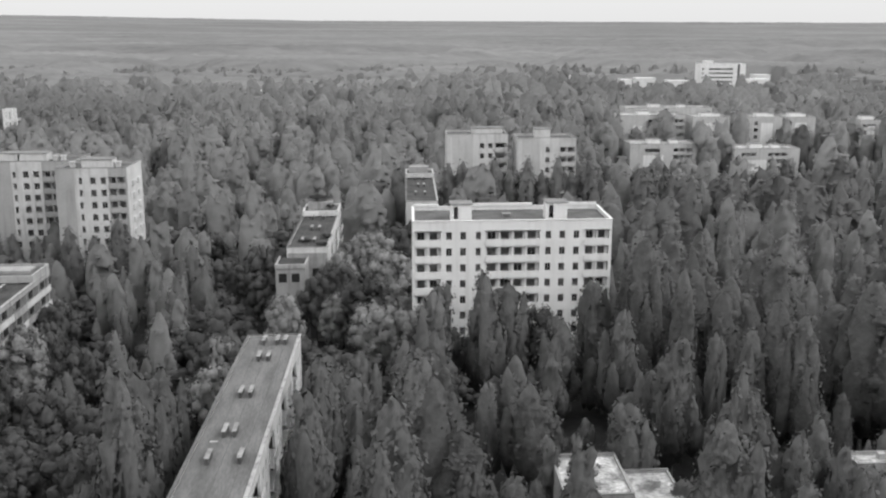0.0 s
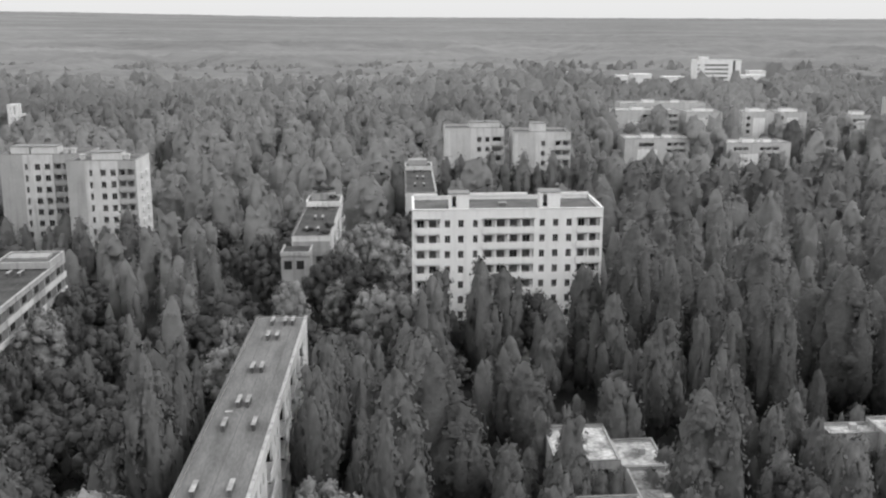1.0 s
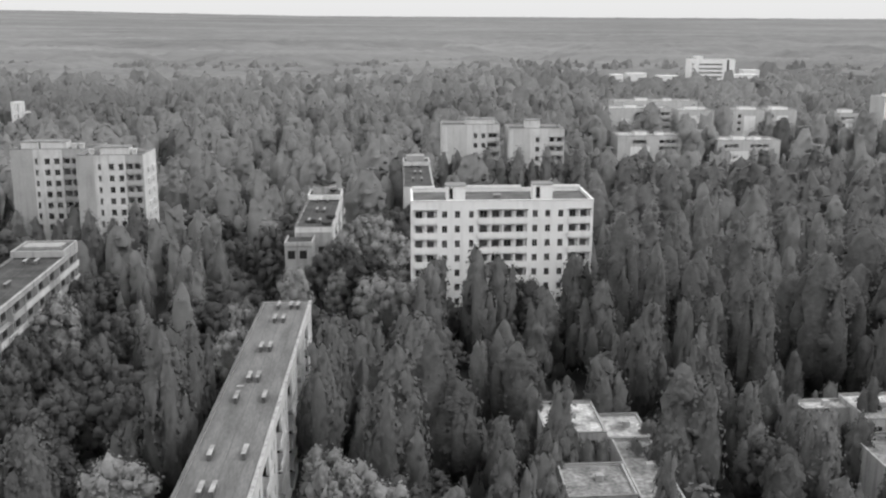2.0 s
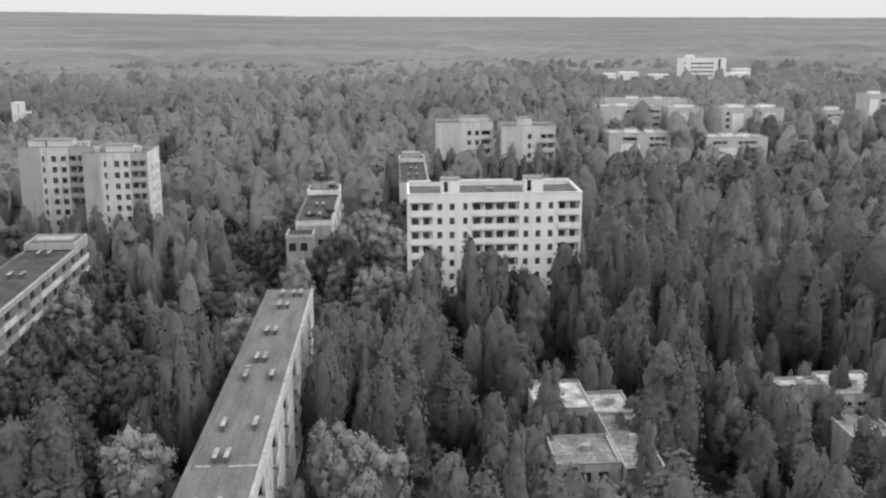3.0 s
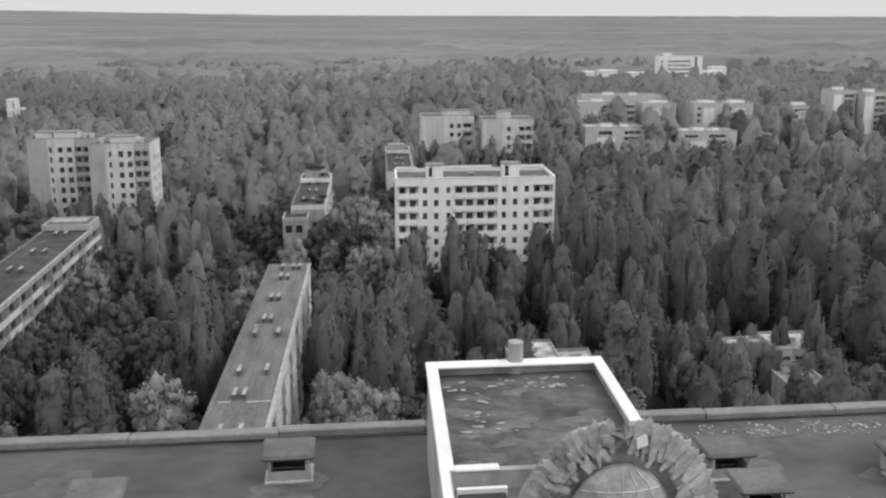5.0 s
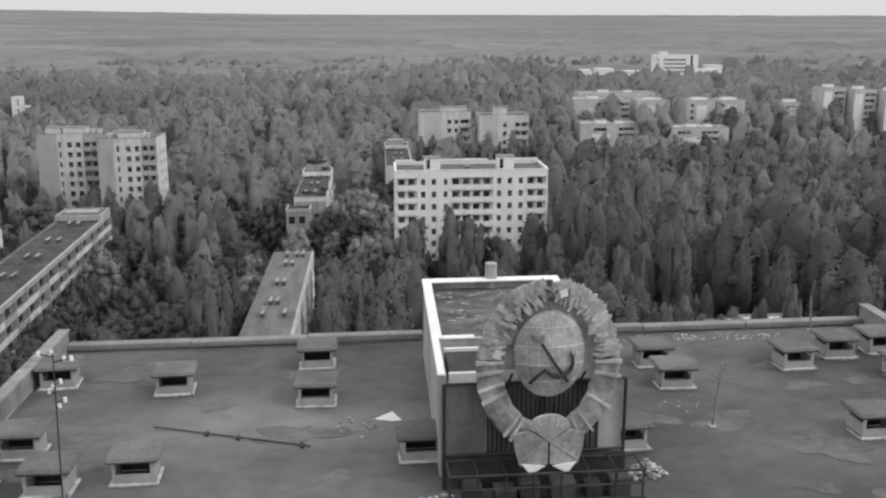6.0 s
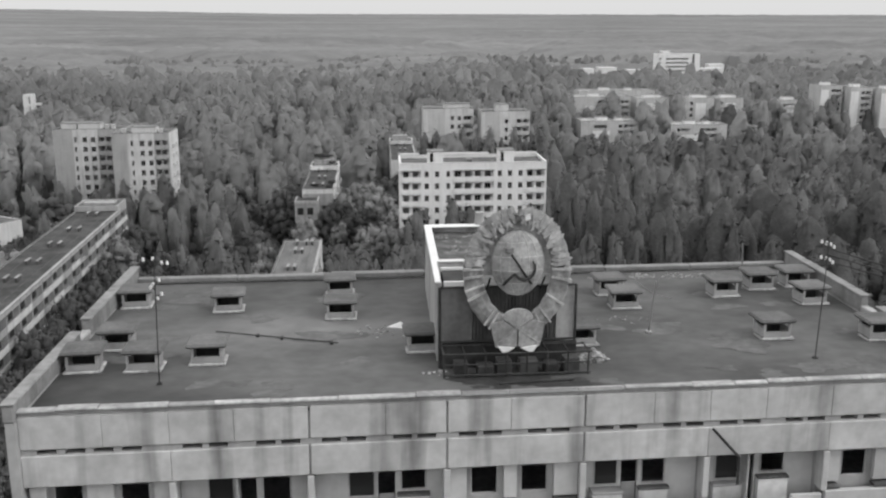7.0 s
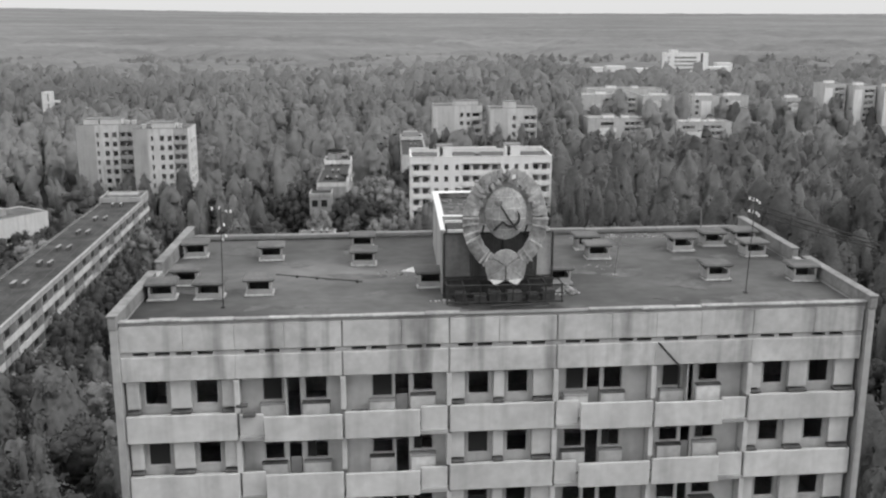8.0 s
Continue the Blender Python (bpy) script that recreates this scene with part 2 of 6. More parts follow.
def tower_rooms():
    for k in range(17):
        z = T_TOP - 0.35 - 2.2 - k * STOREY
        if z > 0:
            part("floor_slab", Shape(SKEW).box(0.3, TW - 0.3, 1.05, TD - 0.3, z - 0.15, z + 0.05), INSIDE, tower)
    part("core_wall", Shape(SKEW).box(0.3, TW - 0.3, 6.0, 6.2, 0, T_TOP - 0.4), INSIDE, tower)
    for x in BAY[1:-1]:
        part("cross_wall", Shape(SKEW).box(x - 0.09, x + 0.09, 0.62, 6.0, 0, T_TOP - 2.4), CONCRETE, tower)
    side = part("side_wall", Shape(SKEW).box(0, 0.3, -0.25, TD, 0, T_TOP + 0.05), CONCRETE, tower)
    part("side_wall", Shape(SKEW).box(TW - 0.3, TW, -0.25, TD, 0, T_TOP + 0.05), CONCRETE, tower)
    part("rear_wall", Shape(SKEW).box(0.3, TW - 0.3, TD - 0.3, TD, 0, T_TOP + 0.05), CONCRETE, tower)
    return side


tower_rooms()


def tower_roof():
    part("roof", Shape(SKEW).box(0.3, TW - 0.3, 0.3, TD - 0.3, T_TOP - 0.35, T_TOP - 0.02), ROOF_TOWER, tower, "stained dark bitumen felt flat roof")
    part("front_parapet", Shape(SKEW).box(0.3, TW - 0.3, 0.06, 0.4, T_TOP - 0.05, T_TOP + 0.3), CONCRETE, tower)
    random.seed(91)
    x = 0.3
    while x < TW - 0.4:
        end = min(TW - 0.3, x + random.uniform(1.1, 2.6))
        lift = random.uniform(-0.025, 0.025)
        if not (14.1 < x < 19.3):
            part("front_coping", Shape(SKEW).soft_box(x, end - 0.012, -0.09, random.uniform(0.14, 0.34), T_TOP + 0.3 + lift, T_TOP + 0.4 + lift, 0.03), COPING_PALE, tower, "bent pale coping strip along the roof edge")
        else:
            part("front_coping", Shape(SKEW).soft_box(x, end - 0.012, -0.06, random.uniform(0.2, 0.3), T_TOP + 0.28, T_TOP + 0.34 + lift, 0.03), COPING, tower, "bare grey ledge with its coping torn off")
        x = end
    for i, (a, b) in enumerate(zip(BAY, BAY[1:])):
        lift = 0.025 * math.sin(i * 3.7)
        part("rear_coping", Shape(SKEW).soft_box(a, b - 0.012, TD - 0.42 + lift, TD + 0.06, T_TOP + 0.05, T_TOP + 0.3 + lift, 0.04), COPING, tower)
    for x0, x1 in ((-0.05, 0.32), (TW - 0.32, TW + 0.05)):
        for ya, yb, za, zb in ((-0.28, 7.2, 0.05, 0.66), (8.6, TD + 0.05, 0.05, 0.76)):
            seg = part("side_parapet", Shape(SKEW).soft_box(x0, x1, ya, yb, T_TOP + za, T_TOP + zb, 0.05), DARK_PLASTER, tower)
            part("flashing", Shape(SKEW).soft_box(x0 - 0.05, x1 + 0.05, ya - 0.04, yb + 0.04, T_TOP + zb, T_TOP + zb + 0.06, 0.02), DARK_PLASTER, seg)
        part("side_parapet", Shape(SKEW).soft_box(x0, x1, 7.2, 8.6, T_TOP + 0.05, T_TOP + 0.35, 0.04), CONCRETE, tower)


ROOF_TOWER = material("tower_roof_felt", 0.09, 0.75, 0.17, 1.6, 0.5, 0, 0.2, mottle=0.3, stretch=(0.8, 1, 1))
dust_nodes, dust_links = ROOF_TOWER.node_tree.nodes, ROOF_TOWER.node_tree.links
dust_at = dust_nodes.new("ShaderNodeMapping")
dust_at.vector_type = "TEXTURE"
dust_at.inputs["Location"].default_value, dust_at.inputs["Scale"].default_value, dust_at.inputs["Rotation"].default_value = (-5.6, -21.0, T_TOP), (6.5, 2.6, 3.0), (0, 0, radians(-8))
dust_spot = dust_nodes.new("ShaderNodeTexGradient")
dust_spot.gradient_type = "SPHERICAL"
dust_noise = dust_nodes.new("ShaderNodeTexNoise")
dust_noise.inputs["Scale"].default_value, dust_noise.inputs["Detail"].default_value = 0.7, 5.0
dust_mask = dust_nodes.new("ShaderNodeMath")
dust_mask.operation = "MULTIPLY"
dust_mix = dust_nodes.new("ShaderNodeMix")
dust_mix.data_type = "RGBA"
dust_mix.inputs[7].default_value = (0.3, 0.3, 0.3, 1)
dust_place = dust_nodes.new("ShaderNodeNewGeometry")
dust_links.new(dust_place.outputs["Position"], dust_at.inputs["Vector"])
dust_links.new(dust_place.outputs["Position"], dust_noise.inputs["Vector"])
dust_links.new(dust_at.outputs[0], dust_spot.inputs[0])
dust_links.new(dust_spot.outputs["Fac"], dust_mask.inputs[0])
dust_links.new(dust_noise.outputs[0], dust_mask.inputs[1])
dust_links.new(dust_mask.outputs[0], dust_mix.inputs[0])
felt_colour = dust_nodes["Principled BSDF"].inputs["Base Color"]
dust_links.new(felt_colour.links[0].from_socket, dust_mix.inputs[6])
dust_links.new(dust_mix.outputs[2], felt_colour)
tower_roof()


def tarred_strip():
    """A ragged strip of bitumen brushed along the foot of the front parapet."""
    n = 120
    v, f = [], []
    for i in range(n + 1):
        x = 0.4 + (TW - 0.8) * i / n
        wide = 0.55 + 0.3 * noise.noise((x * 0.35, 2.0, 0.0)) + 0.14 * noise.noise((x * 1.9, 5.0, 0.0))
        v += [(x, 0.41, T_TOP - 0.016), (x + SKEW * wide, 0.41 + wide, T_TOP - 0.016)]
    for i in range(n):
        f.append((2 * i, 2 * i + 2, 2 * i + 3, 2 * i + 1))
    part("tarred_strip", Shape().add(v, f), TAR, tower, "dark bitumen brushed along the parapet's foot")


TAR = material("brushed_bitumen", 0.06, 0.7, 0.5, 3.0, 0.35, 0, 0.3)
tarred_strip()


WHITE_WALL = material("white_loggia_panel", 0.66, 0.9, 0.6, 4.0, 0.15, 0.16, 0.15, per="object", spread=0.1)


def tower_facade():
    # the blind top storey: two rows of panels with a row of vent slits between them; only three of the joints stand open
    for k, (a, b) in enumerate(zip(BAY, BAY[1:])):
        ga, gb = (0.035 if k in (2, 3, 4) else 0.004), (0.035 if k in (1, 2, 3) else 0.004)
        split = a + (b - a) * (0.46 if k % 2 else 0.55)
        for x0, x1 in ((a + ga, split - 0.004), (split + 0.004, b - gb)):
            part("facade_panel", Shape(SKEW).soft_box(x0, x1, -0.02, 0.3, T_TOP - 1.0, T_TOP + 0.14, 0.02), CONCRETE_TOP, tower)
        part("facade_panel", Shape(SKEW).soft_box(a + ga, b - gb, -0.02, 0.3, T_TOP - 2.33, T_TOP - 1.24, 0.02), CONCRETE_TOP, tower)
        slits = [(a + 0.5 + i * 0.9, a + 1.14 + i * 0.9) for i in range(5)] if k == 0 else [(a + q, a + q + 0.64) for q in (0.4, 1.25, 2.8, 3.62)]
        strip = Shape(SKEW).wall(a, b, 0.04, 0.3, T_TOP - 1.24, T_TOP - 1.0, [(p, q, T_TOP - 1.2, T_TOP - 1.04) for p, q in slits if q < b - 0.1])
        part("vent_strip", strip, CONCRETE, tower)
    for x in BAY[2:5]:
        part("joint", Shape(SKEW).box(x - 0.035, x + 0.035, 0.06, 0.25, T_TOP - 2.33, T_TOP + 0.1), PLASTER_GREY, tower)
    frame_mesh = window_mesh(0.98, 1.2)
    for s in range(16):
        top = T_TOP - 2.36 - s * STOREY
        zb = top - 1.24
        for k, (a, b) in enumerate(zip(BAY, BAY[1:])):
            w = b - a
            if k not in LOGGIA:
                wx = [a + 0.78, a + 2.95] if k != 3 else [a + 0.85, a + 2.62]
                holes = [(x, x + 0.98, zb + 0.02, top - 0.02) for x in wx]
                part("window_wall", Shape(SKEW).wall(a, b, 0.4, 0.62, top - STOREY, top, holes), CONCRETE, tower)
                for x in wx:
                    win = part("window", frame_mesh, FRAME, tower)
                    win.location = (x + SKEW * 0.4, 0.44, zb + 0.02)
                    if (s * 3 + int(x * 5)) % 7 in (1, 4):
                        part("pane", Shape().box(0.05, 0.93, 0.03, 0.05, 0.05, 1.15 if s % 2 else 0.7), GLASS, win, "dusty remaining pane")
                for x0, x1 in ((a + 0.1, wx[0] - 0.15), (wx[0] + 1.15, wx[1] - 0.15), (wx[1] + 1.15, b - 0.12)):
                    part("pier_panel", Shape(SKEW).soft_box(x0, x1, 0.18, 0.4, zb - 0.05, top - 0.03, 0.02), CONCRETE_PALE, tower)
                    part("ledge", Shape(SKEW).soft_box(x0, x1, 0.0, 0.4, zb - 0.26, zb - 0.16, 0.02), LEDGE_DARK, tower)
                part("balustrade_panel", Shape(SKEW).soft_box(a + 0.04, b - 0.04, -0.06, 0.16, top - 2.8, top - 1.53, 0.03), CONCRETE_PALE, tower)
                part("sill_slab", Shape(SKEW).box(a, b, 0.0, 0.4, top - 2.8, top - 2.66), CONCRETE, tower)
            else:
                rooms = {1: ((6.05, 6.95), (7.15, 7.7), (7.9, 8.9)), 2: ((10.85, 11.8), (11.9, 12.5), (12.68, 13.6)), 4: ((19.6, 20.5), (20.62, 21.22), (21.35, 22.25)), 5: ((24.1, 25.02), (25.15, 25.6), (25.8, 26.75))}[k]
                win_a, door, win_b = rooms
                za, zc = top - (1.32 if (s + k) % 3 else 1.2), top - (1.12 if k in (2, 5) else 1.32)
                holes = [(*win_a, za, top - 0.06), (*door, top - 2.3, top - 0.06), (*win_b, zc, top - 0.06)]
                part("loggia_wall", Shape(SKEW).wall(a + 0.09, b - 0.09, 0.85, 1.02, top - STOREY, top, holes), CONCRETE_PALE, tower)
                for q, (wa, wb, wz) in enumerate(((*win_a, za), (*win_b, zc))):
                    win = part("window", frame_of(wb - wa, top - 0.06 - wz), FRAME, tower)
                    win.location = (wa + SKEW * 0.84, 0.82, wz)
                    if (s * 5 + k * 3 + q) % 3 == 0:
                        part("pane", Shape().box(0.05, (wb - wa) * (0.5 if q else 1.0) - 0.05, 0.03, 0.05, 0.05, top - 0.11 - wz), GLASS, win, "dusty remaining pane")
                    out = 0.38 if (s + k + q) % 4 == 0 else 0.6
                    part("window_sill", Shape(SKEW).soft_box(wa - 0.12, wb + 0.12, out - 0.06, 0.85, wz - 0.14, wz - 0.05, 0.02), LEDGE_DARK if (s + q) % 2 else PLASTER_GREY, tower, "dark sill slab")
                    part("spandrel_panel", Shape(SKEW).soft_box(wa - 0.1, wb + 0.1, out, 0.84, top - 2.5, wz - 0.14, 0.02), WHITE_WALL, tower, "white painted panel under the window")
                if (s + k) % 2 == 0:
                    part("door_panel", Shape(SKEW).soft_box(door[0] + 0.03, door[1] - 0.03, 0.88, 0.93, top - 2.3, top - 1.25, 0.01), PLASTER_GREY, tower, "lower half of a broken balcony door")
                if (s * 3 + k) % 4 == 1:
                    part("door_leaf", Shape(SKEW).soft_box(door[0] - 0.05, door[0] + 0.02, 0.2, 0.84, top - 2.3, top - 0.1, 0.01), FRAME, tower, "open flaking balcony door")
                part("balcony_slab", Shape(SKEW).box(a + 0.05, b - 0.05, -0.15, 0.85, top - 2.8, top - 2.64), CONCRETE, tower)
                drop = 0.1 if (s + k) % 2 else 0.0
                cut = a + w * (0.24 if k in (1, 4) else 0.72)
                for x0, x1, y in ((a + 0.05, cut, 0.05 if k in (1, 4) else -0.32), (cut + 0.04, b - 0.05, -0.32 if k in (1, 4) else 0.0)):
                    part("balustrade_panel", Shape(SKEW).soft_box(x0, x1, y, y + 0.14, top - 2.82, top - 1.55 - drop, 0.03), CONCRETE_PALE, tower)
        for x in BAY[1:-1]:
            part("pier", Shape(SKEW).soft_box(x - 0.11, x + 0.11, -0.02, 0.6, top - 1.55, top - 0.02, 0.02), CONCRETE_PALE, tower)


FRAMES = {}


def frame_of(w, h):
    key = (round(w, 2), round(h, 2))
    if key not in FRAMES:
        FRAMES[key] = window_mesh(*key)
    return FRAMES[key]


def window_mesh(w, h):
    """A casement frame with a mullion, set in an opening; most panes are gone."""
    s = Shape()
    t = 0.05
    s.box(0, t, 0, 0.08, 0, h).box(w - t, w, 0, 0.08, 0, h).box(t, w - t, 0, 0.08, 0, t).box(t, w - t, 0, 0.08, h - t, h)
    return s.mesh("window")


tower_facade()
for x, y, z, w in ((5.3, -0.28, 45.98, 0.55), (5.0, -0.05, 46.35, 0.5), (10.0, -0.2, 45.92, 0.7)):
    part("broken_ledge", Shape(SKEW).soft_box(x, x + w, y, y + 0.3, z, z + 0.14, 0.03), LEDGE_DARK, tower, "broken dark slab end")


# ---- roof furniture of the tall block ----
def roof_vent():
    v = thing("roof_vent", 0, 0, -500, "concrete ventilation shaft with a flat slab lid on the roof", "roof vent", "vents on the tower roof")
    s = Shape().wall(-0.57, 0.57, -0.52, -0.43, 0.08, 0.33).wall(-0.57, 0.57, 0.43, 0.52, 0.08, 0.33)
    s.box(-0.57, -0.48, -0.43, 0.43, 0.08, 0.5).box(0.48, 0.57, -0.43, 0.43, 0.08, 0.5)
    part("shaft", s, PLASTER_GREY, v)
    post = Shape().box(0, 0.09, 0, 0.09, 0.33, 0.7).mesh("lid_post")
    for x, y in ((-0.57, -0.52), (0.48, -0.52), (-0.57, 0.43), (0.48, 0.43)):
        place(part("lid_post", post, CONCRETE, v), x, y, 0)
    # near-black sheets at back and floor paint the shade inside the shaft
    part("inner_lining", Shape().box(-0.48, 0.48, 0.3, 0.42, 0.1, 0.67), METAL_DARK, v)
    part("lid", Shape().soft_box(-0.76, 0.76, -0.66, 0.74, 0.7, 0.86, 0.07), ROOF_LID, v, "felted flat lid slab")
    part("curb", Shape().soft_box(-0.68, 0.68, -0.64, -0.52, 0.0, 0.1, 0.03).soft_box(0.57, 0.7, -0.64, 0.5, 0.0, 0.1, 0.03).soft_box(-0.68, -0.57, -0.5, 0.3, 0.0, 0.06, 0.02), VENT_CURB, v, "pale flaking flashing round the foot")
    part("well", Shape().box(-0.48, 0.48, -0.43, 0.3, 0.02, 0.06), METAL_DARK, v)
    return v


ROOF_LID = material("felted_lid", 0.125, 0.85, 0.8, 6.0, 0.25, 0, 0.4, per="object", spread=0.12)
R_Z = T_TOP - 0.02
vent = roof_vent()
VENTS = [(-9.65, -24.7), (-9.55, -17.9), (-4.6, -19.5), (-4.6, -15.8), (-14.1, -25.1), (-11.9, -25.2), (-13.35, -22.7), (-13.7, -16.9), (8.1, -19.2), (8.0, -17.0),
         (13.25, -17.8), (15.45, -16.8), (12.95, -24.0), (16.8, -19.4), (17.4, -16.5), (-1.45, -24.1), (4.85, -24.0), (17.2, -24.6)]
for i, (x, y) in enumerate(VENTS):
    copy_thing(vent, pose(x, y, R_Z, 0, 0, 2.5 * math.sin(i * 2.1)))
for o in (*vent.children_recursive, vent):
    bpy.data.objects.remove(o)


FELT_WORN = material("worn_grey_felt", 0.115, 0.8, 0.5, 3.0, 0.3, 0, 0.4)


def penthouse():
    p = thing("machine_room", -1.04, -25.6, R_Z, "lift machine room with white edged felt roof on the tower", "roof building")
    h = 3.05
    s = Shape(0.05).box(0, 0.2, 0, 10.26, 0, h).box(4.95, 5.15, 0, 10.26, 0, h).box(0.2, 4.95, 10.06, 10.26, 0, h).box(0.2, 4.95, 3.2, 3.4, 0, h)
    part("wall", s, CONCRETE, p)
    part("roof", Shape(0.05).box(0.2, 4.95, 3.4, 10.06, h - 0.45, h - 0.28), ROOF_PATCHY, p, "patchy felt roof with puddle stains")
    part("low_roof", Shape(0.05).box(0.2, 4.95, 0, 3.2, h - 0.6, h - 0.45), ROOF_FELT, p)
    for x0, x1, y0, y1 in ((-0.06, 0.28, 3.2, 10.32), (4.87, 5.21, 3.2, 10.32), (0.28, 4.87, 9.8, 10.32), (0.28, 1.3, 3.16, 3.44), (-0.06, 0.16, 0, 3.2)):
        part("flashing", Shape(0.05).soft_box(x0, x1, y0, y1, h, h + 0.07, 0.02), METAL_WHITE, p, "white metal flashing")
    part("skylight", Shape(0.05).soft_box(0.3, 1.35, 0.35, 2.4, h - 0.45, h - 0.12, 0.03), METAL_DARK, p)
    part("skylight_rim", Shape(0.05).box(0.28, 1.38, 0.25, 0.36, h - 0.45, h - 0.02).box(0.28, 1.38, 2.38, 2.5, h - 0.45, h - 0.02), METAL_WHITE, p)
    vent_pipe = thing("vent_pipe", 2.06, -15.42, R_Z + h - 0.28, "short round concrete vent pipe with a pale cap", "vent pipe")
    part("shaft", Shape().rod((0, 0, 0), (0, 0, 0.85), 0.24, 0.22, 14), CONCRETE, vent_pipe)
    part("cap", Shape().rod((0, 0, 0.85), (0, 0, 0.93), 0.23, 0.23, 14), SHEET_PALE, vent_pipe)
    return p


MACHINE_ROOM = penthouse()


def felt_patches(name, owner, x0, x1, y0, y1, z, n, size, mat, label, seed):
    """Ragged flat scraps and blisters of another tone lying on a felt roof."""
    random.seed(seed)
    for i in range(n):
        cx, cy = random.uniform(x0, x1), random.uniform(y0, y1)
        r, k = size * random.uniform(0.4, 1.3), 22
        ph = [random.uniform(0, 6.28) for q in range(4)]
        ring = []
        for j in range(k):
            a = 6.283 * j / k
            q = r * (0.8 + 0.22 * math.sin(2 * a + ph[0]) + 0.16 * math.sin(3 * a + ph[1]) + 0.12 * math.sin(5 * a + ph[2]) + 0.1 * math.sin(8 * a + ph[3]))
            ring.append((q * 1.5 * math.cos(a), q * math.sin(a), 0.002))
        low = [(x, y, 0.0) for x, y, h in ring]
        s = Shape().add([(0, 0, 0.01)] + ring + low, [(0, 1 + j, 1 + (j + 1) % k) for j in range(k)] + [(1 + j, 1 + k + j, 1 + k + (j + 1) % k, 1 + (j + 1) % k) for j in range(k)])
        part(name, s, mat, owner, label).location = (cx - owner.location.x, cy - owner.location.y, z - owner.location.z + 0.0004 * i)


felt_patches("felt_blister", MACHINE_ROOM, -0.2, 3.6, -21.6, -16.2, R_Z + 2.77, 26, 0.36, ROOF_LID, "grey felt blister", 32)
felt_patches("peeled_felt", MACHINE_ROOM, -0.1, 3.8, -16.9, -16.0, R_Z + 2.783, 30, 0.075, CONCRETE, "pale peeled scrap of felt", 31)
felt_patches("peeled_felt", MACHINE_ROOM, -0.15, 1.4, -20.0, -16.4, R_Z + 2.795, 16, 0.09, PLASTER_GREY, "pale peeled scrap of felt", 39)
felt_patches("felt_patch", tower, -14.0, 17.0, -28.9, -14.2, R_Z, 40, 0.8, FELT_WORN, "worn grey felt patch", 33)
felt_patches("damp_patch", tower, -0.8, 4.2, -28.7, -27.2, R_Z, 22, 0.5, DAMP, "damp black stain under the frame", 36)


def plate(pts, y0, y1):
    """A flat sheet of metal with the outline pts (x, z), between the depths y0 (front) and y1."""
    n = len(pts)
    v = [(x, y0, z) for x, z in pts] + [(x, y1, z) for x, z in pts]
    return Shape().add(v, [tuple(range(n)), tuple(range(2 * n - 1, n - 1, -1))] + [(i, n + i, n + (i + 1) % n, (i + 1) % n) for i in range(n)])


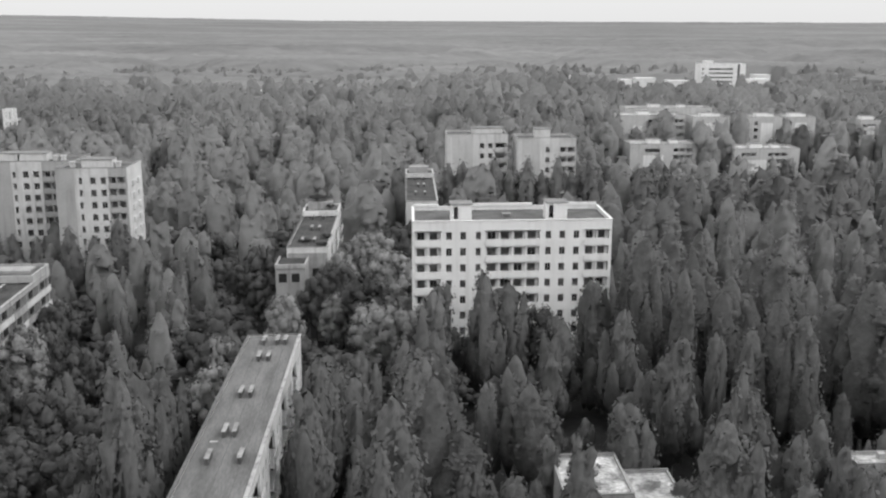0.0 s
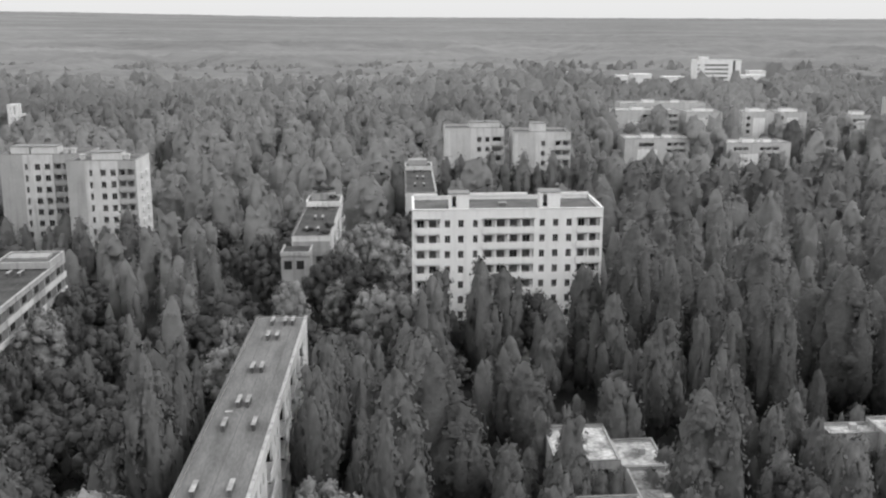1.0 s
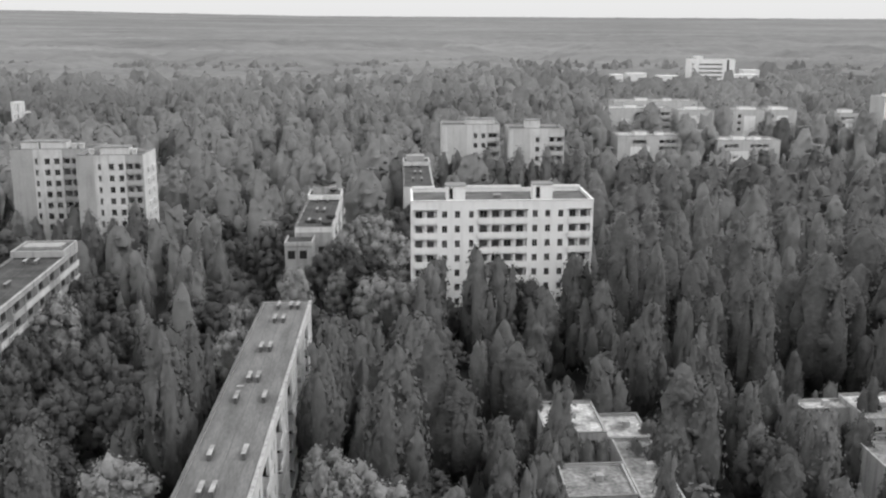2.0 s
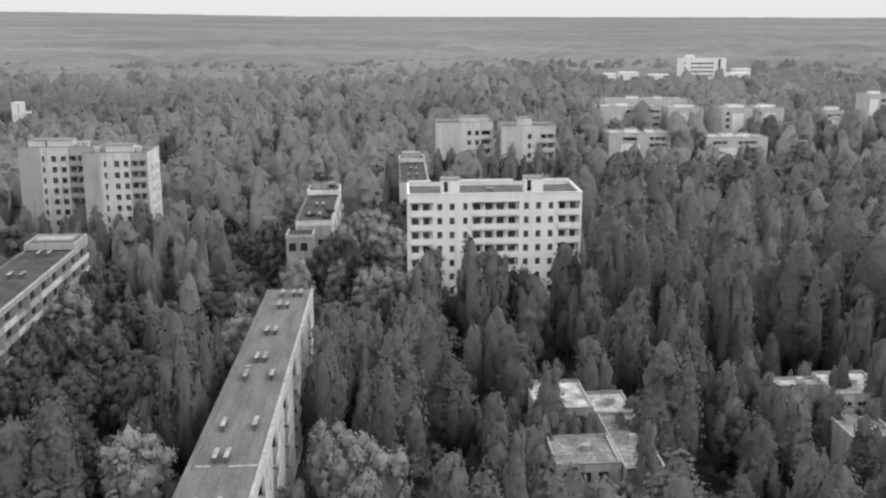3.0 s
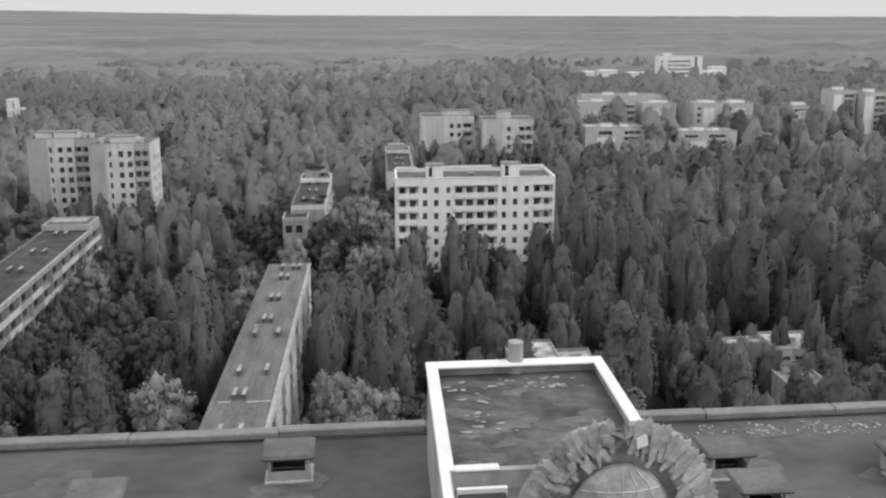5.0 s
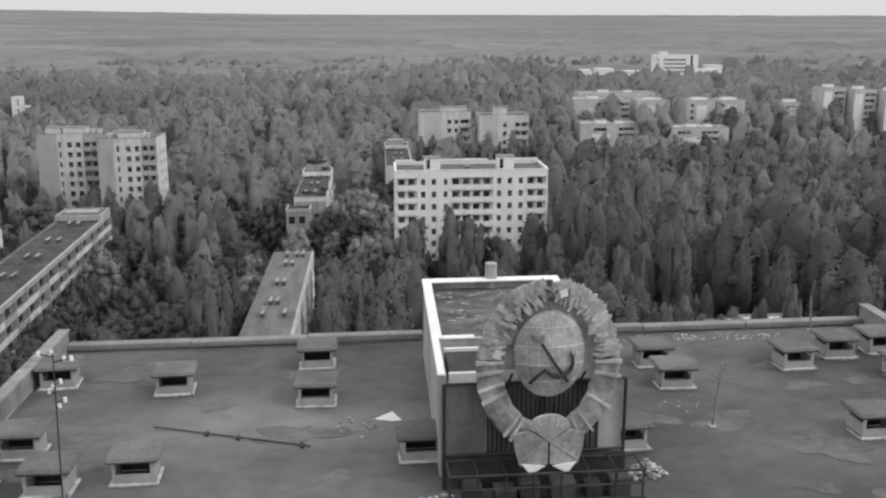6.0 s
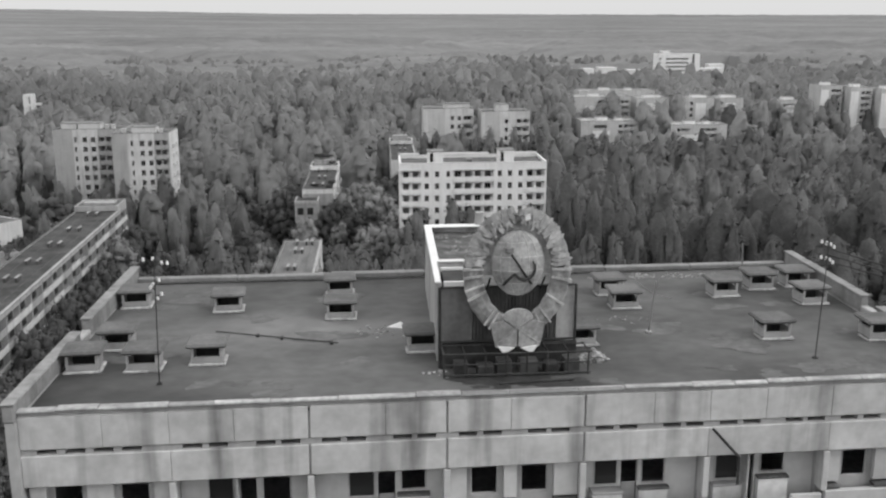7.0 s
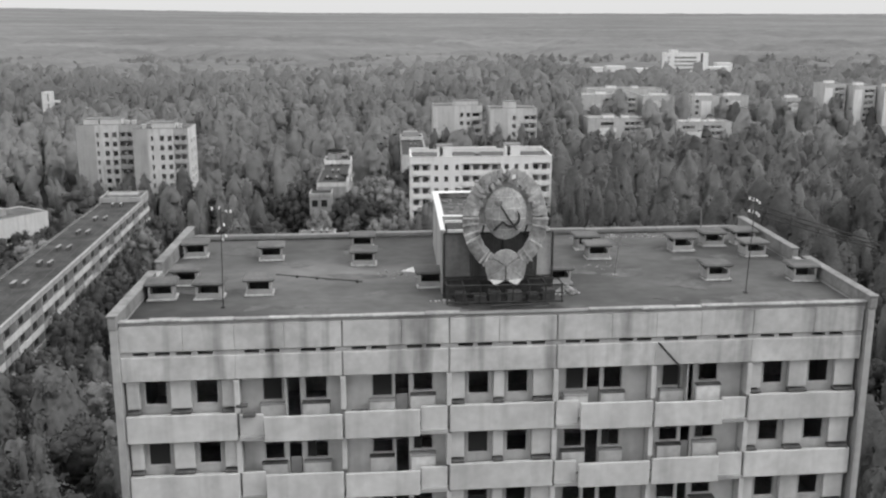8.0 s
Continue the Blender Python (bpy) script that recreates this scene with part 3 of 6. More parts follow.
def emblem():
    e = thing("coat_of_arms", 1.74, -27.0, R_Z, "large tarnished sheet-metal coat of arms on a steel frame", "emblem")
    zc, rx, rz = 3.95, 1.6, 2.08
    random.seed(17)

    def on_wreath(side, deg, off):
        a = radians(deg)
        return (side * (rx + off) * math.cos(a), zc - 0.15 + (rz + off) * math.sin(a))

    # wreath: a curved bundle on each side, ribbon-bound below and with ears of sheet metal above
    for side in (-1, 1):
        m = 10
        for part_name, d0, d1, wide, mat, what in (("ribbon_arc", -76, 8, 0.37, EMBLEM_DULL, "dull ribbon-bound lower bundle"), ("wheat_arc", 4, 86, 0.34, EMBLEM, "paler bundle of metal wheat ears")):
            v, f, k = [], [], 14
            for i in range(k + 1):
                deg = d0 + (d1 - d0) * i / k
                w = wide * (1 - 0.3 * max(0.0, (deg - 60) / 26)) + 0.02 * math.sin(i * 2.1 + side)
                for j in range(m):
                    b = 2 * math.pi * j / m
                    x, z = on_wreath(side, deg, w * math.cos(b))
                    v.append((x, 0.02 + 0.16 * math.sin(b), z))
            for i in range(k):
                for j in range(m):
                    q = (j + 1) % m
                    f.append((i * m + j, i * m + q, (i + 1) * m + q, (i + 1) * m + j))
            arc = part(part_name, Shape().add(v, f + [tuple(range(m)), tuple(range(k * m, k * m + m))]), mat, e, what)
            if part_name == "ribbon_arc":
                for deg in (-58, -52, -24, -15, -4, 4) if side < 0 else (-60, -50, -30, -8, 2):
                    d2 = deg + random.uniform(1.5, 2.6)
                    strip = [on_wreath(side, deg, -0.36), on_wreath(side, deg - 1.5, 0.38), on_wreath(side, d2 - 1.5, 0.38), on_wreath(side, d2, -0.36)]
                    part("ribbon_edge", plate(strip, -0.19, -0.12), EMBLEM_PALE, arc)
                continue
            # overlapping leaves of metal, loose and bent
            for ring, count, off, long_, wide_ in (("outer", 21, 0.13, 0.46, 0.15), ("inner", 34, -0.14, 0.3, 0.12)):
                for i in range(count):
                    deg = 6 + 78 * (i + (0.5 if ring == "outer" else random.uniform(0.0, 1.0))) / count
                    cx, cz = on_wreath(side, deg, off + (random.uniform(-0.03, 0.03) if ring == "outer" else random.uniform(-0.16, 0.12)))
                    g = radians(deg) + (random.uniform(0.0, 0.14) if ring == "outer" else random.uniform(-0.5, 0.3))
                    ux, uz = side * math.cos(g), math.sin(g)
                    tx, tz = -uz, ux
                    out, half = long_ * random.uniform(0.85, 1.12), wide_ * (0.52 if ring == "outer" else random.uniform(0.3, 0.7))
                    pts = [(cx - ux * out * 0.5 - tx * half * 0.6, cz - uz * out * 0.5 - tz * half * 0.6), (cx + ux * out * 0.35 - tx * half, cz + uz * out * 0.35 - tz * half),
                           (cx + ux * out * 0.55, cz + uz * out * 0.55), (cx + ux * out * 0.35 + tx * half, cz + uz * out * 0.35 + tz * half), (cx - ux * out * 0.5 + tx * half * 0.6, cz - uz * out * 0.5 + tz * half * 0.6)]
                    y = (-0.15 if ring == "outer" else -0.175) - random.uniform(0.0, 0.03)
                    leaf = part("wheat_leaf", plate(pts, y, y + 0.03), EMBLEM_PALE if random.random() < 0.55 else EMBLEM, arc)
                    leaf.rotation_euler = (random.uniform(-0.012, 0.012), 0, random.uniform(-0.02, 0.02))
    # backing sheets between the wreath and the shield
    ring = [(1.55 * math.cos(radians(a)), zc + 0.0 + 1.98 * math.sin(radians(a))) for a in range(-8, 189, 7)]
    part("backing_sheet", plate(ring, 0.08, 0.12), EMBLEM, e, "stained backing sheet behind the shield")
    # domed oval shield
    n, rings, hw, hh = 36, 6, 0.96, 1.2
    v, f = [(0, -0.42, 0.2 + zc)], []
    for r in range(1, rings + 1):
        q = r / rings
        for i in range(n):
            a = 2 * math.pi * i / n
            v.append((hw * q * math.cos(a), -0.42 + 0.3 * q * q, zc + 0.2 + hh * q * math.sin(a)))
    for i in range(n):
        f.append((0, 1 + i, 1 + (i + 1) % n))
        for r in range(rings - 1):
            a, b = 1 + r * n + i, 1 + r * n + (i + 1) % n
            f.append((a, a + n, b + n, b))
    shield_mesh = Shape().add(v, f).mesh("shield")
    shield_mesh.polygons.foreach_set("use_smooth", [True] * len(shield_mesh.polygons))
    shield = part("shield", shield_mesh, EMBLEM, e, "domed oval globe shield with a raised grid")
    part("rim", ring_shape(hw, hh, 0.022, (0, -0.11, zc + 0.2)), EMBLEM_DULL, shield)

    def on_dome(x, dz):
        return (x, -0.424 + 0.3 * ((x / hw) ** 2 + (dz / hh) ** 2), zc + 0.2 + dz)

    for u in (-0.7, -0.36, 0.0, 0.36, 0.7):
        pts = [on_dome(u * hw * math.sqrt(1 - (d / hh) ** 2), d) for d in (-1.1, -0.7, -0.3, 0.1, 0.5, 0.85, 1.1)]
        part("meridian", sweep(pts, [0.016] * len(pts), 4), EMBLEM_PALE, shield)
    for dz in (-0.72, -0.24, 0.26, 0.76):
        half = 0.95 * hw * math.sqrt(1 - (dz / hh) ** 2)
        pts = [on_dome(half * q, dz) for q in (-1, -0.6, -0.2, 0.2, 0.6, 1)]
        part("parallel", sweep(pts, [0.016] * len(pts), 4), EMBLEM_PALE, shield)
    # plain tool shapes on the shield
    tool = Shape()
    for p, q in ((on_dome(-0.28, 0.38), on_dome(0.1, -0.2)), (on_dome(0.1, -0.2), on_dome(0.48, -0.74))):
        tool.rod((p[0], p[1] - 0.05, p[2]), (q[0], q[1] - 0.05, q[2]), 0.04, 0.046, 6)
    handle = part("hammer_shape", tool, METAL_DARK, shield)
    x, y, z = on_dome(-0.36, 0.54)
    part("hammer_head", Shape().soft_box(x - 0.17, x + 0.15, y - 0.1, y + 0.02, z - 0.1, z + 0.1, 0.03), EMBLEM_DULL, handle)
    curve = [(-0.56, -0.78), (-0.36, -0.52), (-0.17, -0.33), (0.0, -0.5), (0.2, -0.56), (0.4, -0.49), (0.54, -0.36), (0.59, -0.2), (0.57, -0.02), (0.48, 0.14)]
    pts = [on_dome(px_, pz_) for px_, pz_ in curve]
    pts = [(x, y - 0.05, z) for x, y, z in pts]
    part("sickle_shape", sweep(pts, [0.055, 0.05, 0.045, 0.06, 0.068, 0.068, 0.06, 0.045, 0.035, 0.015]), METAL_DARK, shield)
    # rising half disc with rays, ribbon knot and tails
    nf = 14
    vv = [(0, -0.4, 1.72)] + [(0.58 * math.cos(math.pi * (0.06 + 0.88 * i / nf)), -0.36, 2.1 + 0.4 * math.sin(math.pi * (0.06 + 0.88 * i / nf))) for i in range(nf + 1)]
    vv += [(x, -0.26, z) for x, y, z in vv]
    k = nf + 2
    fan = [(0, i, i + 1) for i in range(1, nf + 1)] + [(k, k + i + 1, k + i) for i in range(1, nf + 1)] + [(i, k + i, k + i + 1, i + 1) for i in range(nf + 1)]
    disc = part("rising_sun", Shape().add(vv, fan), SUN_DISC, e, "pale half disc with rays")
    for i in range(7):
        a = math.pi * (0.14 + 0.72 * i / 6)
        part("ray", Shape().rod((0.08 * math.cos(a), -0.4, 1.8 + 0.05 * math.sin(a)), (0.54 * math.cos(a), -0.37, 2.1 + 0.37 * math.sin(a)), 0.012, 0.018, 4), EMBLEM, disc)
    for side in (-1, 1):
        outline_ = [(0.03 * side, 1.74), (0.5 * side, 2.05), (0.98 * side, 1.95), (0.92 * side, 1.5), (0.8 * side, 1.06), (0.03 * side, 1.08)]
        knot = part("ribbon_knot", plate(outline_ if side > 0 else outline_[::-1], -0.36, -0.24), EMBLEM_DULL, e)
        part("fold", Shape().rod((0.1 * side, -0.37, 1.7), (0.78 * side, -0.37, 1.2), 0.014, 0.02, 4), EMBLEM, knot)
        tail = [(0.1 * side, 1.05), (0.74 * side, 1.12), (0.52 * side, 0.82)]
        part("ribbon_tail", plate(tail if side > 0 else tail[::-1], -0.42, -0.37), METAL_WHITE, e, "white ribbon end")
    star = [(0, -0.3, zc + 1.95)]
    for i in range(10):
        r = 0.34 if i % 2 == 0 else 0.14
        a = radians(90 + 36 * i)
        star.append((r * 0.8 * math.cos(a), -0.22, zc + 1.95 + r * math.sin(a)))
    star.append((0, -0.12, zc + 1.95))
    part("star", Shape().add(star, [(0, i, i % 10 + 1) for i in range(1, 11)] + [(11, i % 10 + 1, i) for i in range(1, 11)]), EMBLEM_DULL, e)
    part("torn_flap", plate([(0.22, 5.72), (0.42, 5.78), (0.38, 5.98), (0.2, 5.9)], -0.3, -0.27), METAL_WHITE, e, "bright torn flap of bare metal")
    # steel frame and ribbed sheet screen behind
    frame_bars = Shape()
    for x in (-2.75, 0.0, 2.35):
        frame_bars.rod((x, 0.6, 0), (x, 0.6, 5.2 if abs(x) < 2 else 3.1), 0.05, 0.05, 6)
    for z in (1.0, 3.1):
        frame_bars.rod((-2.75, 0.6, z), (2.35, 0.6, z), 0.045, 0.045, 6)
    for x in (-1.0, 0.0, 1.0):
        frame_bars.rod((x, 0.6, 3.0), (x, -0.1, 3.6), 0.04, 0.04, 6)
    part("support_frame", frame_bars, METAL_DARK, e, "dark rusted steel support frame")
    for x0, x1, mat in ((-2.75, -1.52, SHEET), (1.62, 2.3, SHEET_PALE)):
        part("screen_panel", Shape().soft_box(x0, x1, 0.66, 0.74, 0.95, 3.1, 0.02), mat, e, "plain grey sheet panel")
    screen = part("ribbed_screen", Shape().box(-1.5, 1.6, 0.72, 0.76, 0.95, 3.1), SHEET_DARK, e, "vertically ribbed sheet screen")
    rib = Shape().box(0, 0.07, 0.66, 0.718, 0.95, 3.1).mesh("rib")
    for i in range(23):
        part("rib", rib, SHEET_DARK, screen).location.x = -1.48 + i * 0.132
    # open blackened base frame with boxes standing in it
    base = part("base_backing", Shape().box(-2.7, 2.4, 0.5, 0.6, 0.0, 0.94), METAL_DARK, e, "blackened backing of the base frame")
    for z, y, r in ((0.9, -0.5, 0.04), (0.5, -0.5, 0.03), (0.12, -0.55, 0.04), (0.9, 0.45, 0.03)):
        part("rail", Shape().rod((-2.75, y, z), (2.7, y, z - 0.05), r, r, 6), METAL_DARK, e)
    post = Shape().rod((0, -0.5, 0), (0, -0.5, 0.9), 0.035, 0.035, 6).rod((0, -0.5, 0.88), (0, 0.45, 0.9), 0.03, 0.03, 6).mesh("base_post")
    for i in range(8):
        part("base_post", post, METAL_DARK, e).location.x = -2.7 + i * 0.76
    for i, (x, w, h, mat) in enumerate(((-2.3, 0.5, 0.5, METAL_DARK), (-1.45, 0.6, 0.36, SHEET_DARK), (-0.75, 0.55, 0.55, SHEET_DARK), (0.1, 0.7, 0.5, SHEET_DARK), (1.05, 0.5, 0.36, METAL_DARK), (1.75, 0.6, 0.55, SHEET_DARK))):
        part("base_box", Shape().soft_box(x, x + w, -0.35, 0.2, 0.0, h, 0.03), mat, base, "dark dented metal box")


def sweep(pts, radii, sides=6):
    """One closed tapering bar along a flat curve that faces -y."""
    v, f = [], []
    for i, (x, y, z) in enumerate(pts):
        p, q = pts[max(0, i - 1)], pts[min(len(pts) - 1, i + 1)]
        d = Vector((q[0] - p[0], 0, q[2] - p[2])).normalized()
        for k in range(sides):
            a = 2 * math.pi * k / sides
            c, h = math.cos(a) * radii[i], math.sin(a) * radii[i]
            v.append((x - d.z * c, y + h, z + d.x * c))
    for i in range(len(pts) - 1):
        for k in range(sides):
            m = (k + 1) % sides
            f.append((i * sides + k, i * sides + m, (i + 1) * sides + m, (i + 1) * sides + k))
    last = (len(pts) - 1) * sides
    return Shape().add(v, f + [tuple(range(sides))[::-1], tuple(range(last, last + sides))])


def ring_shape(rx, rz, r, c):
    """One closed oval ring of round section."""
    n, m = 32, 6
    v, f = [], []
    for i in range(n):
        a = 2 * math.pi * i / n
        for k in range(m):
            b = 2 * math.pi * k / m
            v.append((c[0] + (rx + r * math.cos(b)) * math.cos(a), c[1] + r * math.sin(b), c[2] + (rz + r * math.cos(b)) * math.sin(a)))
    for i in range(n):
        for k in range(m):
            i2, k2 = (i + 1) % n, (k + 1) % m
            f.append((i * m + k, i * m + k2, i2 * m + k2, i2 * m + k))
    return Shape().add(v, f)


emblem()


def light_mast(x, y, lean, lamps):
    m = thing("roof_mast", x, y, R_Z, "thin steel mast with small pale insulators on the roof", "mast", "masts on the tower roof")
    part("pole", Shape().rod((0, 0, 0), (lean, 0, 4.6), 0.025, 0.018, 6), METAL_DARK, m)
    part("foot", Shape().soft_box(-0.09, 0.09, -0.09, 0.09, 0, 0.06, 0.015), METAL_DARK, m)
    for dx, z in lamps:
        arm = part("arm", Shape().rod((lean * z / 4.6, 0, z), (lean * z / 4.6 + dx, 0.1, z + 0.05), 0.018, 0.018, 5), METAL_DARK, m)
        part("insulator", Shape().rod((lean * z / 4.6 + dx, 0.1, z), (lean * z / 4.6 + dx, 0.1, z + 0.12), 0.06, 0.04, 8), METAL_WHITE, arm, "white ceramic insulator")


light_mast(-11.1, -27.0, 0.1, [(-0.38, 4.5), (-0.06, 4.52), (0.24, 4.36), (0.42, 4.36), (0.12, 3.75), (-0.08, 3.6), (-0.16, 3.5), (0.05, 3.1), (0.2, 3.25)])
light_mast(13.45, -26.8, 0.15, [(-0.24, 4.52), (-0.05, 4.45), (0.12, 4.4), (0.26, 4.3), (-0.2, 3.92), (0.0, 3.86), (0.16, 3.8), (0.28, 3.7)])


def roof_rod(x, y, h, lean, label):
    m = thing("antenna_rod", x, y, R_Z, label, "antenna", "antennas on the tower roof")
    part("rod", Shape().rod((0, 0, 0), (lean, 0, h), 0.045, 0.035, 6), COPING, m)
    part("foot", Shape().soft_box(-0.12, 0.12, -0.12, 0.12, 0, 0.1, 0.02), CONCRETE, m)
    return m


rod = roof_rod(8.05, -23.1, 2.2, 0.2, "leaning broken antenna rod with a bent crosspiece")
part("crosspiece", Shape().rod((-0.6, 0, 2.2), (0.2, 0, 1.6), 0.025, 0.02, 5).rod((0.2, 0, 1.7), (0.35, 0, 2.3), 0.02, 0.02, 5).rod((0.2, 0, 1.65), (0.9, 0, 1.45), 0.02, 0.02, 5), COPING, rod)
roof_rod(15.9, -13.9, 1.5, -0.08, "short upright antenna stub by the rear coping")

plank = thing("fallen_pole", -9.75, -21.2, R_Z, "long thin rusted pole lying on the roof", "pole")
part("pole", Shape().rod((0, 0, 0.05), (5.0, -2.0, 0.05), 0.024, 0.024, 6), METAL_DARK, plank)
for q in (0.35, 0.55, 0.95):
    part("bracket", Shape().soft_box(5.0 * q - 0.06, 5.0 * q + 0.06, -2.0 * q - 0.16, -2.0 * q + 0.1, 0, 0.1, 0.02), METAL_DARK, plank)
bent = thing("bent_flashing_strip", 3.0, -29.2, T_TOP + 0.33, "dark torn strip of flashing lying along the roof edge", "metal strip")
part("strip", Shape().rod((-2.2, 0.0, 0.04), (0.3, 0.0, 0.1), 0.05, 0.06, 6).rod((0.3, 0.0, 0.1), (0.45, 0.2, 0.02), 0.06, 0.04, 6), METAL_DARK, bent)
down = thing("hanging_drainpipe", 9.2, -30.12, 47.6, "broken drainpipe hanging aslant on the facade", "drainpipe")
part("pipe", Shape().rod((-1.0, 0, 1.15), (0.0, -0.06, 0.05), 0.05, 0.05, 8).rod((0, -0.06, 0.05), (0.02, -0.04, -1.0), 0.05, 0.05, 8), METAL_DARK, down)


def debris(x, y, z, n, spread, size, label, seed, peak=0.0):
    random.seed(seed)
    s = Shape()
    for i in range(n):
        a, r = random.uniform(0, 6.28), spread * random.random() ** 0.7
        q = size * random.uniform(0.4, 1.2)
        px_, py_ = r * math.cos(a) * 1.5, r * math.sin(a)
        low = peak * max(0.0, 1 - r / spread) * random.uniform(0.6, 1.0) if i % 3 else 0.0
        s.soft_box(px_ - q, px_ + q, py_ - q * 0.7, py_ + q * 0.7, low, low + q * random.uniform(0.4, 1.4), q * 0.2)
    m = s.mesh("debris")
    m.materials.append(RUBBLE)
    ob = place(new("debris", m), x, y, z)
    tagged(ob, label, "debris", kind="stuff")


debris(-2.9, -21.9, R_Z, 36, 0.9, 0.05, "scattered pale rubble bits on the roof felt", 3)
debris(4.85, -26.1, R_Z, 170, 0.42, 0.065, "heap of pale broken plaster at the frame's foot", 4, 0.45)
for k_, x_ in enumerate((8.6, 10.3, 12.0, 13.6)):
    debris(x_, -14.3, R_Z, 34, 0.6, 0.05, "row of pale rubble bits along the rear coping", 50 + k_)
debris(7.4, -21.0, R_Z, 16, 0.9, 0.04, "few pale rubble bits beside a vent", 6)
debris(-1.2, -26.9, R_Z, 14, 0.35, 0.05, "few pale rubble bits beside the frame", 7)
scrap = thing("sheet_scrap", -2.2, -21.3, R_Z, "bent white metal sheet lying on the roof", "scrap sheet")
part("sheet", Shape().add([(-0.5, 0.05, 0.02), (0.45, -0.3, 0.02), (0.1, 0.3, 0.16), (-0.5, 0.05, 0.0), (0.45, -0.3, 0.0), (0.1, 0.33, 0.14)], [(0, 1, 2), (5, 4, 3), (0, 3, 4, 1), (1, 4, 5, 2), (2, 5, 3, 0)]), METAL_WHITE, scrap)


def roof_cable(a, b, sag):
    """An overhead wire that hangs between two points."""
    c = bpy.data.curves.new("overhead_wire", "CURVE")
    c.dimensions, c.bevel_depth = "3D", 0.025
    sp = c.splines.new("POLY")
    sp.points.add(16)
    for i in range(17):
        t = i / 16
        p = Vector(a).lerp(Vector(b), t)
        sp.points[i].co = (p.x, p.y, p.z - sag * 4 * t * (1 - t), 1)
    c.materials.append(METAL_DARK)
    tagged(new("overhead_wire", c), "thin dark overhead wire slung from the roof mast", "wire", "wires from the mast")


for k_ in range(3):
    roof_cable((13.6, -26.7, 54.3 - 0.25 * k_), (48.0 + 2 * k_, -14.0, 44.5 - 0.5 * k_), 0.6)


# ---- the other blocks ----
PANE_CACHE = {}


def window_unit(w, h):
    """A shared frame mesh and a shared pane mesh of that size."""
    key = (round(w, 2), round(h, 2))
    if key not in PANE_CACHE:
        f = Shape()
        t = 0.06
        f.box(0, t, 0, 0.08, 0, h).box(w - t, w, 0, 0.08, 0, h).box(t, w - t, 0, 0.08, 0, t).box(t, w - t, 0, 0.08, h - t, h).box(w / 2 - 0.03, w / 2 + 0.03, 0, 0.08, t, h - t)
        PANE_CACHE[key] = (f.mesh("window"), Shape().box(t, w - t, 0.05, 0.07, t, h - t).mesh("pane"))
    return PANE_CACHE[key]


def add_window(parent, x, y, z, w, h, mat, glazed):
    fm, pm = window_unit(w, h)
    win = part("window", fm, mat, parent)
    win.location = (x, y, z)
    if glazed:
        part("pane", pm, GLASS, win)


